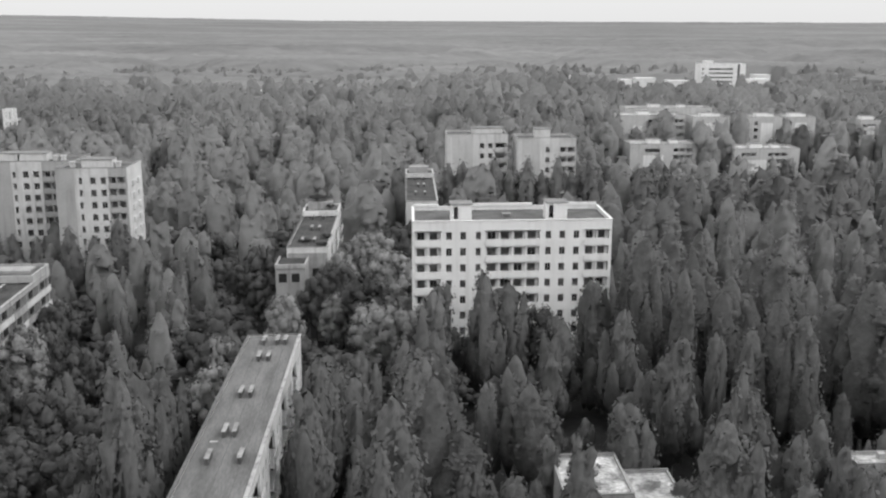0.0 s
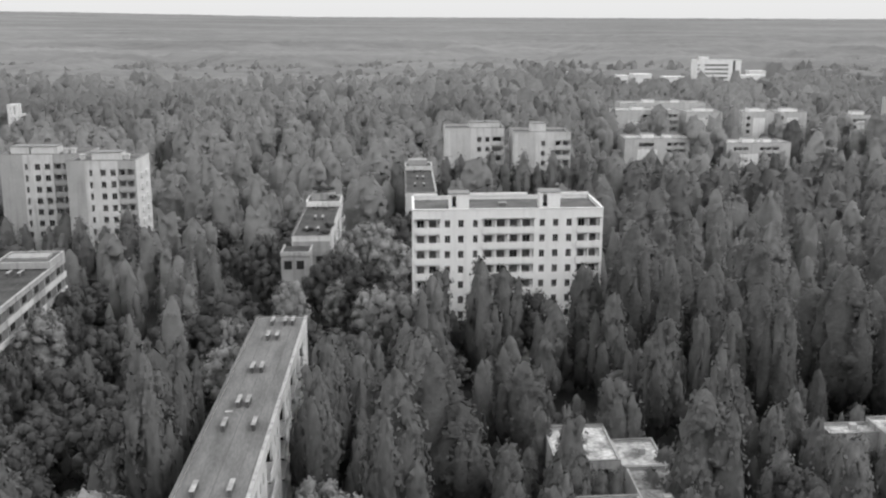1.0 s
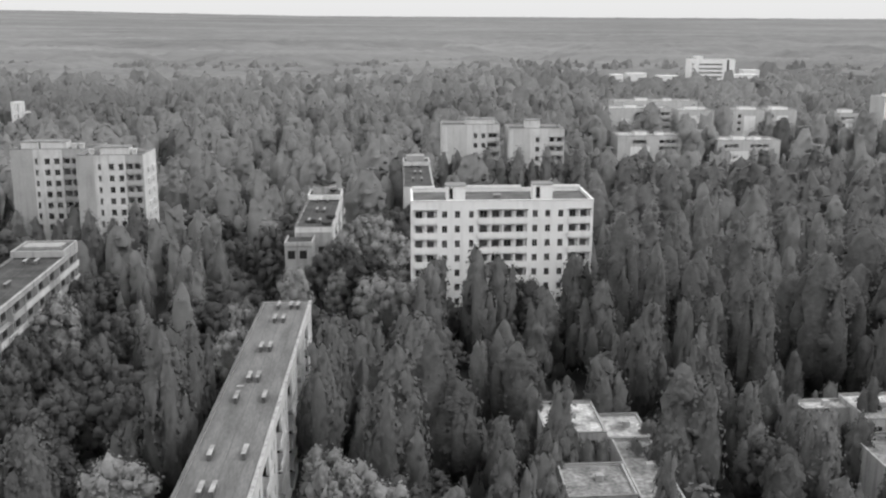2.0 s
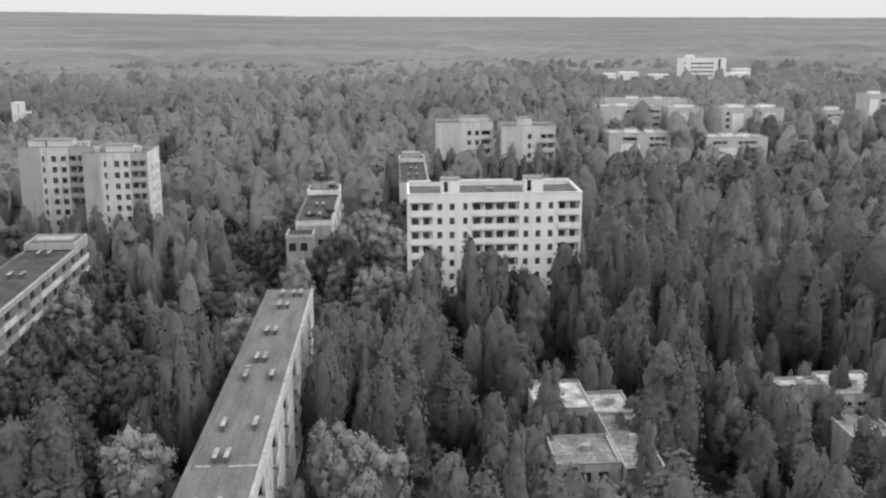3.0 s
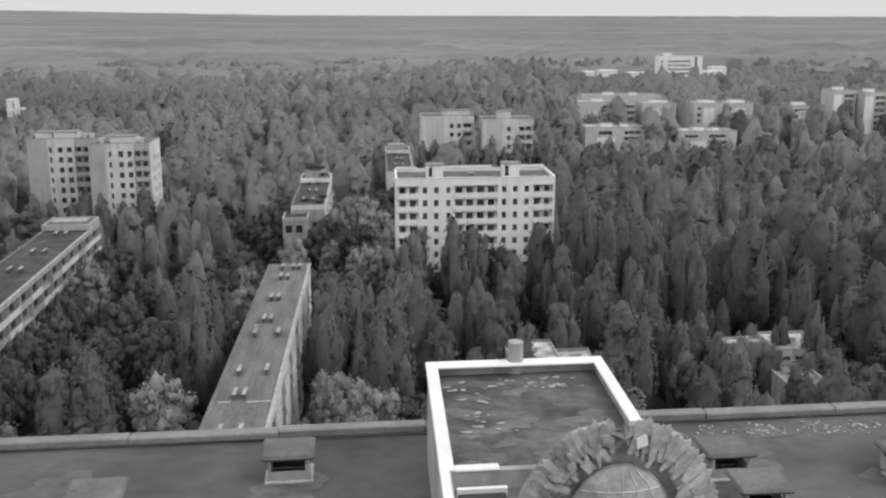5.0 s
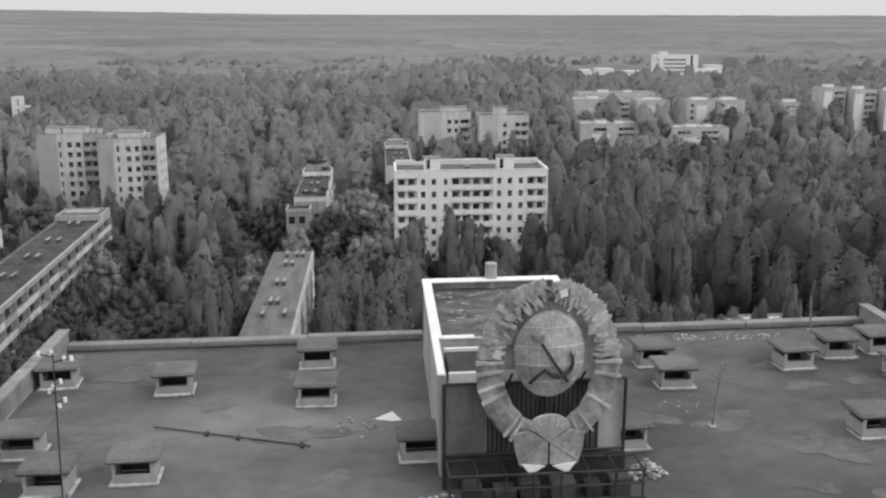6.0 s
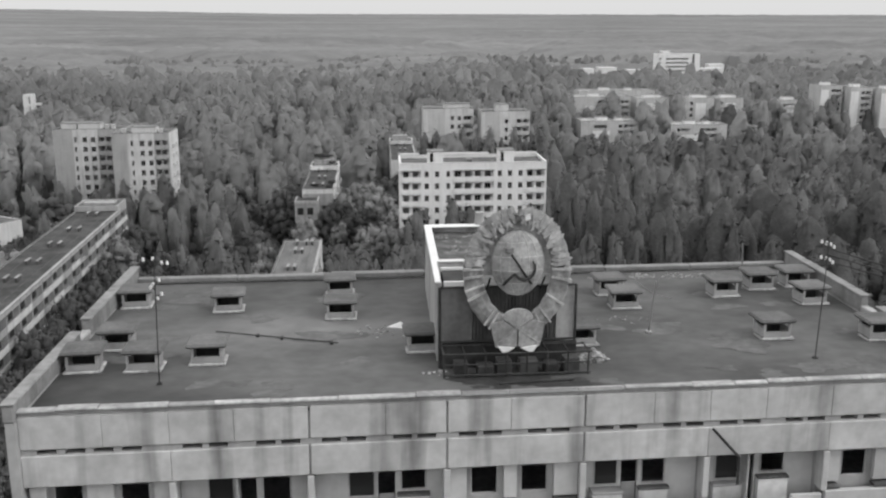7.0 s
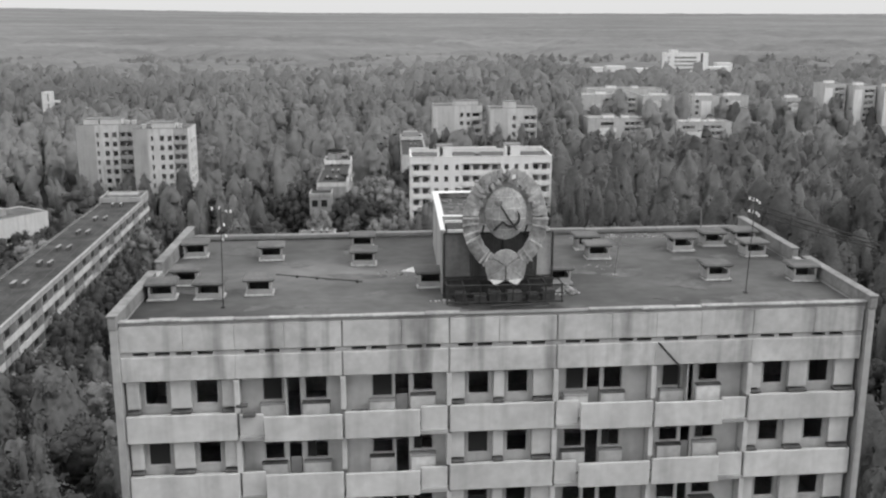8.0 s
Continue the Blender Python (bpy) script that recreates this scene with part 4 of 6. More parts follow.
def block(name, x, y, w, d, roof_z, label, columns, floors, first, storey, win_h=1.2, wall_mat=None, roof_mat=None, skew=SKEW, parapet=0.0, blind=(), group="", pattern=0):
    """A panel block: its front faces -y. columns: (kind, xa, xb), kind w for a window, l for a loggia; first: top of the highest window."""
    wall_mat, roof_mat = wall_mat or WHITE_TILE, roof_mat or ROOF_FELT
    b = thing(name, x, y, 0, label, "building", group)
    keep_clear(0, w, 0, d, x, y, skew=skew)
    tops = [first - i * storey for i in range(floors) if first - i * storey - win_h > 0.6]
    holes = []
    for kind, xa, xb in columns:
        for z in tops:
            holes.append((xa, xb, z - win_h, z) if kind == "w" else (xa, xb, z - 2.1 if z - 2.1 > 0.2 else 0.2, z + 0.08))
    part("front_wall", Shape(skew).wall(0, w, 0, 0.3, 0, roof_z, holes), wall_mat, b)
    part("side_wall", Shape(skew).box(0, 0.3, 0.3, d, 0, roof_z), wall_mat, b)
    part("side_wall", Shape(skew).box(w - 0.3, w, 0.3, d, 0, roof_z), wall_mat, b)
    part("rear_wall", Shape(skew).box(0.3, w - 0.3, d - 0.3, d, 0, roof_z), wall_mat, b)
    part("roof", Shape(skew).box(0.3, w - 0.3, 0.3, d - 0.3, roof_z - 0.9, roof_z - 0.65 - parapet), roof_mat, b, "dark felt flat roof")
    part("corridor_wall", Shape(skew).box(0.3, w - 0.3, 3.2, 3.4, 0, roof_z - 1.0), INSIDE, b)
    for z in tops:
        part("floor_slab", Shape(skew).box(0.3, w - 0.3, 1.3, 3.2, z + 0.3, z + 0.5), INSIDE, b)
    for xa, xb, ya, yb in ((-0.06, w + 0.06, -0.08, 0.38), (-0.06, w + 0.06, d - 0.38, d + 0.08), (-0.06, 0.38, 0.38, d - 0.38), (w - 0.38, w + 0.06, 0.38, d - 0.38)):
        part("coping", Shape(skew).box(xa, xb, ya, yb, roof_z, roof_z + 0.08), METAL_WHITE if wall_mat in (WHITE_TILE, OFF_WHITE) else COPING, b)
    for kind, xa, xb in columns:
        for i, z in enumerate(tops):
            if kind == "w":
                add_window(b, xa + skew * 0.12, 0.12, z - win_h, xb - xa, win_h, FRAME, (i + int(xa * 7)) % 4 == 0)
                continue
            n = max(1, round((xb - xa) / 2.3))
            step = (xb - xa) / n
            slots = [(xa + j * step + 0.3, xa + (j + 1) * step - 0.6) for j in range(n)]
            part("loggia_wall", Shape(skew).wall(xa, xb, 0.8, 0.95, z - 2.72, z + 0.08, [(p, q, z - 1.5, z - 0.15) for p, q in slots]), wall_mat, b)
            for j, (p, q) in enumerate(slots):
                add_window(b, p + skew * 0.84, 0.84, z - 1.5, q - p, 1.35, FRAME, (i + j) % 4 == 0)
            part("balcony_slab", Shape(skew).box(xa, xb, -0.1, 0.8, z - 2.6, z - 2.45), wall_mat, b)
            sag = 0.05 * math.sin(i * 3 + xa)
            part("balustrade", Shape(skew).box(xa - 0.06, xb + 0.06, -0.22, -0.1, z - 2.45 + sag, z - 1.3 + sag), wall_mat, b)
            if n > 1:
                for j in range(1, n):
                    part("loggia_fin", Shape(skew).box(xa + j * step - 0.12, xa + j * step + 0.1, -0.1, 0.8, z - 2.45, z + 0.08), wall_mat, b)
    for kind, xa, xb in columns:
        if kind == "l" and wall_mat is WHITE_TILE:
            part("loggia_hood", Shape(skew).box(xa - 0.1, xb + 0.1, -0.3, 0.0, first + 0.1, first + 0.25), COPING, b, "dark weathered hood slab")
    return b


def roof_hut(parent, x, y, w, d, z, h, mat, skew=SKEW, door=True):
    holes = [(w * 0.14, w * 0.36, 0.45, h - 0.4)] if door else []
    s = Shape(skew).wall(x, x + w, y, y + 0.2, z, z + h, [(x + a, x + b_, z + c, z + e) for a, b_, c, e in holes])
    hut = part("stair_hut", s, mat, parent)
    for xa, xb, ya, yb in ((x, x + 0.2, y + 0.2, y + d), (x + w - 0.2, x + w, y + 0.2, y + d), (x + 0.2, x + w - 0.2, y + d - 0.2, y + d)):
        part("hut_wall", Shape(skew).box(xa, xb, ya, yb, z, z + h), mat, hut)
    part("hut_roof", Shape(skew).box(x - 0.15, x + w + 0.15, y - 0.15, y + d + 0.15, z + h, z + h + 0.15), COPING, hut)
    return hut


def facing(parent, x0, x1, z0, z1, columns, first, storey, win_h):
    """A paler tiled strip of facade, open at the windows."""
    tops = [first - i * storey for i in range(9) if first - i * storey - win_h > 2.2]
    part("tiled_strip", Shape(SKEW).wall(x0, x1, -0.06, -0.004, z0, z1, [(a, b, z - win_h, z) for a, b in columns for z in tops]), OFF_WHITE, parent, "paler tiled facade strip")


# white nine-storey block
white = block("white_apartment_block", 10.1, 164.0, 34.2, 13.6, 29.4, "white-tiled nine-storey apartment block with loggias, empty windows",
              [("l", 0.5, 4.8), ("w", 5.7, 6.68), ("w", 8.1, 9.08), ("w", 10.75, 11.6), ("l", 12.5, 21.7), ("w", 22.7, 23.66), ("w", 25.1, 26.08), ("w", 27.55, 28.53), ("l", 29.5, 33.7)],
              9, 27.5, 2.8, 1.36)
roof_hut(white, 6.6, 2.9, 3.6, 3.4, 28.75, 2.9, WHITE_TILE)
roof_hut(white, 23.1, 2.9, 3.7, 3.4, 28.75, 3.05, WHITE_TILE)
part("rear_parapet", Shape(SKEW).box(0.3, 4.9, 13.2, 13.55, 29.48, 29.9).box(10.6, 22.0, 13.2, 13.55, 29.48, 30.0).box(27.4, 33.9, 13.2, 13.55, 29.48, 30.0), WHITE_TILE, white)
for x in (8.2, 16.0, 24.0):
    part("roof_vent", Shape(SKEW).box(x, x + 1.2, 6.0, 7.2, 28.7, 29.3).box(x - 0.2, x + 1.4, 5.8, 7.4, 29.3, 29.4), COPING, white)

# grey nine-storey blocks behind it
# haze over the rear and far walls is painted in as a paler base
FAR_PALE = material("haze_paled_panels", 0.52, 0.9, 0.2, 2.0, 0.1, 0.1)
FAR_GREY = material("far_pale_panels", 0.4, 0.9, 0.2, 2.0, 0.1, 0.1)
rear_a = block("rear_apartment_block", 26.2, 283.0, 17.6, 12, 30.8, "grey panel block with a blind wall among trees", [("w", 9.6, 10.8), ("w", 12.0, 13.2), ("l", 13.9, 17.3)], 9, 28.1, 2.9, 1.5, FAR_PALE)
rear_b = block("rear_apartment_block", 45.9, 279.0, 17.0, 12, 30.0, "grey panel block with a blind wall among trees", [("w", 8.2, 9.4), ("l", 12.3, 16.7)], 9, 27.3, 2.9, 1.5, FAR_PALE)
for b, x in ((rear_a, 7.5), (rear_a, 12.0), (rear_b, 5.5)):
    roof_hut(b, x, 4, 4.5, 4, 29.4, 2.6, OFF_WHITE, door=False)
part("blind_panel", Shape(SKEW).box(0.4, 1.6, -0.06, 0.0, 1, 30.0), OFF_WHITE, rear_a)
facing(rear_a, 7.6, 13.5, 2.0, 30.7, [(9.6, 10.8), (12.0, 13.2)], 28.1, 2.9, 1.5)
part("blind_panel", Shape(SKEW).box(0.4, 1.4, -0.06, 0.0, 1, 29.4), OFF_WHITE, rear_b)
facing(rear_b, 6.6, 11.9, 2.0, 29.9, [(8.2, 9.4)], 27.3, 2.9, 1.5)

# twin tower block on the far side of the wood
twin_a = block("twin_tower_block", -87.4, 244.0, 20.5, 13, 29.2, "pale nine-storey panel tower with stacked loggias", [("w", 6.0, 6.7), ("w", 8.4, 9.7), ("w", 10.8, 12.1), ("l", 13.0, 17.0)], 9, 26.8, 2.85, 1.55, FAR_GREY)
twin_b = block("twin_tower_block", -68.0, 232.0, 16.0, 13, 29.2, "pale nine-storey panel tower with stacked loggias", [("w", 5.2, 5.9), ("w", 7.8, 9.0), ("w", 10.1, 11.3), ("l", 12.0, 15.6)], 9, 27.0, 2.85, 1.55, FAR_GREY)
facing(twin_a, 5.6, 12.8, 2.0, 29.1, [(6.0, 6.7), (8.4, 9.7), (10.8, 12.1)], 26.8, 2.85, 1.55)
facing(twin_b, 4.2, 11.8, 2.0, 29.1, [(5.2, 5.9), (7.8, 9.0), (10.1, 11.3)], 27.0, 2.85, 1.55)
# paler sheet paints the sunlit brightness onto the right end
part("end_panel", Shape(SKEW).box(16.0, 16.08, 0.2, 12.9, 1, 29.1), OFF_WHITE, twin_b)
for z in range(8):
    for y in (3.6, 8.4):
        part("end_balcony", Shape(SKEW).box(16.08, 16.5, y, y + 2.2, 4.6 + 2.85 * z, 5.7 + 2.85 * z), OFF_WHITE, twin_b)
for b, x, w in ((twin_a, 1.0, 4.5), (twin_a, 6.0, 6.5), (twin_b, 4.5, 7.0)):
    roof_hut(b, x, 5, w, 4, 28.0, 2.4, OFF_WHITE, door=False)
for b, x in ((twin_a, 13.5), (twin_a, 15.5), (twin_b, 12.0), (twin_b, 1.5)):
    part("roof_vent", Shape(SKEW).box(x, x + 1.0, 6, 7, 28.3, 29.7).box(x - 0.2, x + 1.2, 5.8, 7.2, 29.7, 29.85), OFF_WHITE, b)


def long_block(name, x_far, y_far, w, length, roof_z, label, skew, pairs, side_floors, seed, end_hut=False, felt=None, bands=False, trim=None):
    """A five-storey slab that runs towards -y from its far end; its long +x side shows balconies."""
    b = thing(name, x_far, y_far, 0, label, "building")
    keep_clear(0, w, -length, 0, x_far, y_far, skew=skew)
    storey, trim = 2.8, trim or OFF_WHITE
    head = 0.9 if bands else 1.6
    tops = [roof_z - head - i * storey for i in range(5) if roof_z - head - i * storey > 1.5]
    walls = Shape(skew).box(0, 0.3, -length, 0, 0, roof_z).box(0.3, w - 0.3, -length, -length + 0.3, 0, roof_z).box(0.3, w - 0.3, -0.3, 0, 0, roof_z)
    part("wall", walls, trim, b)
    # the long side, with openings: bays of 6 m, every second one a stack of loggias
    side = Shape(skew)
    bays = int(length // 6)
    step = length / bays
    for k in range(bays):
        ya, yb = -length + k * step, -length + (k + 1) * step
        for i, z in enumerate(tops):
            za = z - storey + 0.0
            if bands:
                side.box(w - 0.9, w, ya - 0.1, ya + 0.1, za, z)
                # back wall coloured darker, with the recess's shade in it
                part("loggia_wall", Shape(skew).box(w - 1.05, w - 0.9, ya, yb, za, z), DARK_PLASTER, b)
                for q in (0.12, 0.56):
                    part("window", Shape(skew).box(w - 0.9, w - 0.86, ya + q * step, ya + (q + 0.32) * step, za + 0.9, z - 0.3), GLASS, b)
                part("balcony_slab", Shape(skew).box(w - 0.9, w + 0.05, ya + 0.1, yb - 0.1, za, za + 0.15), trim, b)
                if (k * 7 + i * 3) % 11:
                    part("balustrade", Shape(skew).box(w - 0.03, w + 0.08, ya + 0.05, yb - 0.05, za + 0.15, za + 1.2), OFF_WHITE if (k * 5 + i) % 3 else trim, b)
            elif k % 2:
                side.box(w - 0.3, w, ya, ya + 0.5, za, z).box(w - 0.3, w, yb - 0.5, yb, za, z)
                part("loggia_wall", Shape(skew).box(w - 1.35, w - 1.2, ya + 0.5, yb - 0.5, za, z), PLASTER_GREY, b)
                part("balcony_slab", Shape(skew).box(w - 1.2, w + 0.5, ya + 0.5, yb - 0.5, za, za + 0.15), trim, b)
                part("balustrade", Shape(skew).box(w + 0.42, w + 0.5, ya + 0.4, yb - 0.4, za + 0.15, za + 1.15), trim, b)
            else:
                side.box(w - 0.3, w, ya, yb, za, za + 0.9).box(w - 0.3, w, ya, yb, z - 0.5, z)
                for q in (0, 0.38, 0.76):
                    side.box(w - 0.3, w, ya + q * step, ya + (q + 0.24) * step, za + 0.9, z - 0.5)
                for q in (0.24, 0.62):
                    win = part("window", Shape(skew).box(w - 0.2, w - 0.12, ya + q * step, ya + (q + 0.14) * step, za + 0.9, z - 0.5), GLASS, b)
        side.box(w - 0.3, w, ya, yb, tops[0], roof_z)
        if tops[-1] - storey > 0:
            side.box(w - 0.3, w, ya, yb, 0, tops[-1] - storey)
    part("long_wall", side, trim, b)
    part("inner_wall", Shape(skew).box(w * 0.5, w * 0.5 + 0.2, -length + 0.3, -0.3, 0, roof_z - 0.6), INSIDE, b)
    part("roof", Shape(skew).box(0.3, w - 0.3, -length + 0.3, -0.3, roof_z - 0.5, roof_z - 0.12), felt or ROOF_LONG, b, "felt roof with seams")
    for x0, x1, y0, y1 in ((-0.1, 0.32, -length, 0), (w - 0.32, w + 0.14, -length, 0), (0.32, w - 0.32, -0.34, 0.06), (0.32, w - 0.32, -length - 0.06, -length + 0.34)):
        part("coping", Shape(skew).box(x0, x1, y0, y1, roof_z, roof_z + 0.1), CONCRETE if x0 > w / 2 else ROOF_LONG, b)
    seams = Shape(skew)
    for q in (2.2, 3.9, 6.1):
        seams.box(w * q / 8 - 0.03, w * q / 8 + 0.03, -length + 0.4, -0.4, roof_z - 0.12, roof_z - 0.1)
    part("felt_seams", seams, ROOF_FELT, b)
    random.seed(seed)
    for y, xs in pairs:
        for x in xs:
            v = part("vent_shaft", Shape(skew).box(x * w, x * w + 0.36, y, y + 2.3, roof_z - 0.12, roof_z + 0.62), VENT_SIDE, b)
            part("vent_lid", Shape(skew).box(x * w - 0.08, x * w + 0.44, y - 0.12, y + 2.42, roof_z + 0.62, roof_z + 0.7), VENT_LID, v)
    if end_hut:
        hut = part("end_parapet", Shape(skew).box(0, w, -9.0, -8.7, roof_z + 0.1, roof_z + 1.3).box(0, 0.3, -8.7, 0, roof_z + 0.1, roof_z + 1.3).box(w - 0.3, w, -8.7, 0, roof_z + 0.1, roof_z + 1.3).box(0.3, w - 0.3, -0.3, 0, roof_z + 0.1, roof_z + 1.3), trim, b)
        part("end_hut", Shape(skew).box(1.0, w - 1.5, -5.5, -2.0, roof_z + 1.0, roof_z + (1.35 if bands else 2.6)), PLASTER_GREY, hut)
        part("end_roof", Shape(skew).box(0.3, w - 0.3, -8.7, -0.3, roof_z + 0.8, roof_z + 1.0), ROOF_FELT, hut)
    return b


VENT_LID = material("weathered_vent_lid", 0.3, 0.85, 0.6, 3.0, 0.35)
# shaft sides are much darker than the lids
VENT_SIDE = material("dark_vent_side", 0.09, 0.9, 0.6, 3.0, 0.4)
ROOF_LONG = material("grey_roof_felt", 0.14, 0.85, 0.25, 2.0, 0.25, 0, 0.4, stretch=(2.5, 0.5, 1))
PAIRS = [(-4.5, (0.35, 0.6, 0.75)), (-11.5, (0.38, 0.55)), (-25, (0.34, 0.5)), (-37, (0.35, 0.5)), (-44, (0.28, 0.72)), (-60, (0.25, 0.72)), (-68.5, (0.32, 0.48)), (-80, (0.3, 0.6)), (-92, (0.3, 0.6))]
slab = long_block("long_apartment_block", -15.4, 142.9, 7.7, 104, 16.8, "long five-storey panel block with a felt roof and pale side", 0.045, PAIRS, 5, 11)
for y, a, b_ in ((-38.2, 0.2, 0.32), (-69.2, 0.1, 0.3), (-69.4, 0.55, 0.95)):
    part("torn_felt_edge", Shape(0.045).box(a * 7.7, b_ * 7.7, y, y + 0.35, 16.68, 16.75), RUBBLE, slab, "torn pale strip on the felt")
FELT_DARK = material("dark_mossy_felt", 0.06, 0.9, 0.3, 2.0, 0.4, 0, 0.4)
PAIRS2 = [(-14, (0.4, 0.6)), (-30, (0.4, 0.62)), (-44, (0.4, 0.6)), (-58, (0.4, 0.6)), (-70, (0.4, 0.6)), (-84, (0.4, 0.6))]
long_block("long_apartment_block", -63.6, 177.5, 9.6, 112, 18.7, "long panel block beside the wood with balcony bands", 0.012, PAIRS2, 5, 12, True, FELT_DARK, True, CONCRETE)
PAIRS3 = [(-12, (0.3, 0.6)), (-24, (0.4, 0.6)), (-36, (0.3, 0.6))]
mid_block = long_block("long_apartment_block", -11.2, 231.0, 8.0, 40, 19.2, "overgrown panel block with a raised end among trees", 0.045, PAIRS3, 5, 13, True, FELT_DARK)
part("end_panel", Shape(0.045).box(0.2, 7.8, -40.06, -40.004, 0.5, 18.0), PLASTER_GREY, mid_block, "grey stained end wall")
for z in (5.0, 7.8, 10.6, 13.4):
    for x in (1.2, 4.9):
        part("end_window", Shape(0.045).box(x, x + 1.3, -40.1, -40.07, z, z + 1.5), GLASS, mid_block)
wing = part("low_wing", Shape(0.045).box(-1.4, 4.2, -47.0, -40.2, 0, 17.0), PLASTER_GREY, mid_block, "lower wing with a pale parapet")
part("wing_roof", Shape(0.045).box(-1.2, 4.0, -46.8, -40.25, 17.0, 17.1), FELT_DARK, wing)
for xa, xb, ya, yb in ((-1.5, 4.3, -47.15, -46.85), (-1.5, -1.2, -46.85, -40.2), (4.0, 4.3, -46.85, -40.2)):
    part("wing_parapet", Shape(0.045).box(xa, xb, ya, yb, 16.7, 17.5), CONCRETE, wing)
for x in (-0.8, 1.6):
    part("wing_window", Shape(0.045).box(x, x + 1.5, -47.06, -47.004, 14.0, 15.7), GLASS, wing)
keep_clear(-2.3, 5.3, -47, -40, -11.2, 231.0)
part("end_board", Shape(0.045).box(0.3, 3.6, -9.06, -9.004, 19.3, 20.5), WHITE_TILE, mid_block, "white boarded end parapet")
for y, z, a, h in ((-33, 12.0, 2.2, 3.2), (-29, 10.0, 1.6, 4.6), (-36, 14.2, 2.6, 2.0)):
    part("bare_patch", Shape(0.045).box(8.0, 8.06, y, y + a, z, z + h), WHITE_TILE, mid_block, "white tiled patch on the side wall")
long_block("long_apartment_block", 14.4, 283.0, 7.8, 45, 19.6, "overgrown panel block behind the white block", 0.045, PAIRS3, 5, 14, True, FELT_DARK)


ROOF_WEEDY = material("weedy_grey_roof", 0.2, 0.9, 0.5, 2.0, 0.5, 0, 0.4)


def low_school(name, x, y, wings, roof_z, label, tag_seed):
    """Low flat-roofed wings with a parapet; each wing (x0, x1, y0, y1)."""
    b = thing(name, x, y, 0, label, "building")
    for x0, x1, y0, y1, h in wings:
        keep_clear(x0, x1, y0, y1, x, y, 0.3)
        z = roof_z + h
        holes = [(x0 + 0.8 + i * 2.2, x0 + 2.2 + i * 2.2, z - 2.6, z - 1.1) for i in range(int((x1 - x0 - 1) // 2.2))]
        s = Shape(SKEW).wall(x0, x1, y0, y0 + 0.25, 0, z, holes)
        s.box(x0, x0 + 0.25, y0 + 0.25, y1, 0, z).box(x1 - 0.25, x1, y0 + 0.25, y1, 0, z).box(x0 + 0.25, x1 - 0.25, y1 - 0.25, y1, 0, z)
        w = part("wing", s, CONCRETE, b)
        part("roof", Shape(SKEW).box(x0 + 0.25, x1 - 0.25, y0 + 0.25, y1 - 0.25, z - 0.6, z - 0.35), ROOF_BRIGHT if y0 > 13 else ROOF_WEEDY, w, "bleached mossy flat roof")
        for ya, yb in ((y0 - 0.05, y0 + 0.3), (y1 - 0.3, y1 + 0.05)):
            part("coping", Shape(SKEW).box(x0 - 0.05, x1 + 0.05, ya, yb, z, z + 0.08), COPING, w)
        part("back_room", Shape(SKEW).box(x0 + 0.3, x1 - 0.3, y0 + 2.2, y0 + 2.3, 0, z - 0.7), INSIDE, w)
        part("roof_vent", Shape(SKEW).box((x0 + x1) / 2, (x0 + x1) / 2 + 0.9, (y0 + y1) / 2, (y0 + y1) / 2 + 0.8, z - 0.35, z + 0.4), CONCRETE, w)
        for xa, xb in holes and [(h_[0], h_[1]) for h_ in holes] or []:
            add_window(w, xa + SKEW * (y0 + 0.1), y0 + 0.1, z - 2.6, xb - xa, 1.5, FRAME, True)
    return b


low_school("kindergarten", 23.0, 82.5, [(0, 8.0, 19.0, 30.0, 0), (8.0, 13.5, 17.5, 25.5, -0.2), (8.2, 13.2, 0.0, 17.3, -0.1), (0, 8.0, 1.5, 10.0, 0.05)], 10.3, "low derelict kindergarten with bleached flat roofs round a yard", 1)
low_school("kindergarten", 60.0, 88.0, [(0, 7.0, 19.0, 22.5, 0), (6.5, 14.5, 13.5, 22.8, 0.6), (4.0, 10.5, 3.0, 13.4, -1.2)], 10.3, "low derelict kindergarten with bleached flat roofs among trees", 2)

def shed_roof_building():
    """A low white-walled hall west of the second long block, standing aslant."""
    h = thing("white_hall", -82.4, 190.6, 0, "low hall with a white wall and dark flat roof among trees", "building")
    h.rotation_euler = (0, 0, radians(233))
    w, d, z = 26.0, 11.0, 13.0
    keep_clear(-22, 1, -17, 3, -82.4, 190.6)
    part("wall", Shape().wall(0, w, 0, 0.3, 0, z, [(3 + 4 * i, 4.6 + 4 * i, z - 6.5, z - 5) for i in range(5)]).box(0, 0.3, -d, 0, 0, z).box(w - 0.3, w, -d, 0, 0, z).box(0.3, w - 0.3, -d, -d + 0.3, 0, z), OFF_WHITE, h)
    part("roof", Shape().box(0.3, w - 0.3, -d + 0.3, -0.02, z - 0.6, z - 0.2), ROOF_FELT, h, "dark felt roof")
    part("coping", Shape().box(-0.1, w + 0.1, -0.1, 0.34, z + 0.002, z + 0.12), COPING, h)
    part("roof_hut", Shape().box(9, 14, -8, -4, z - 0.2, z + 1.6), PLASTER_GREY, h)


shed_roof_building()

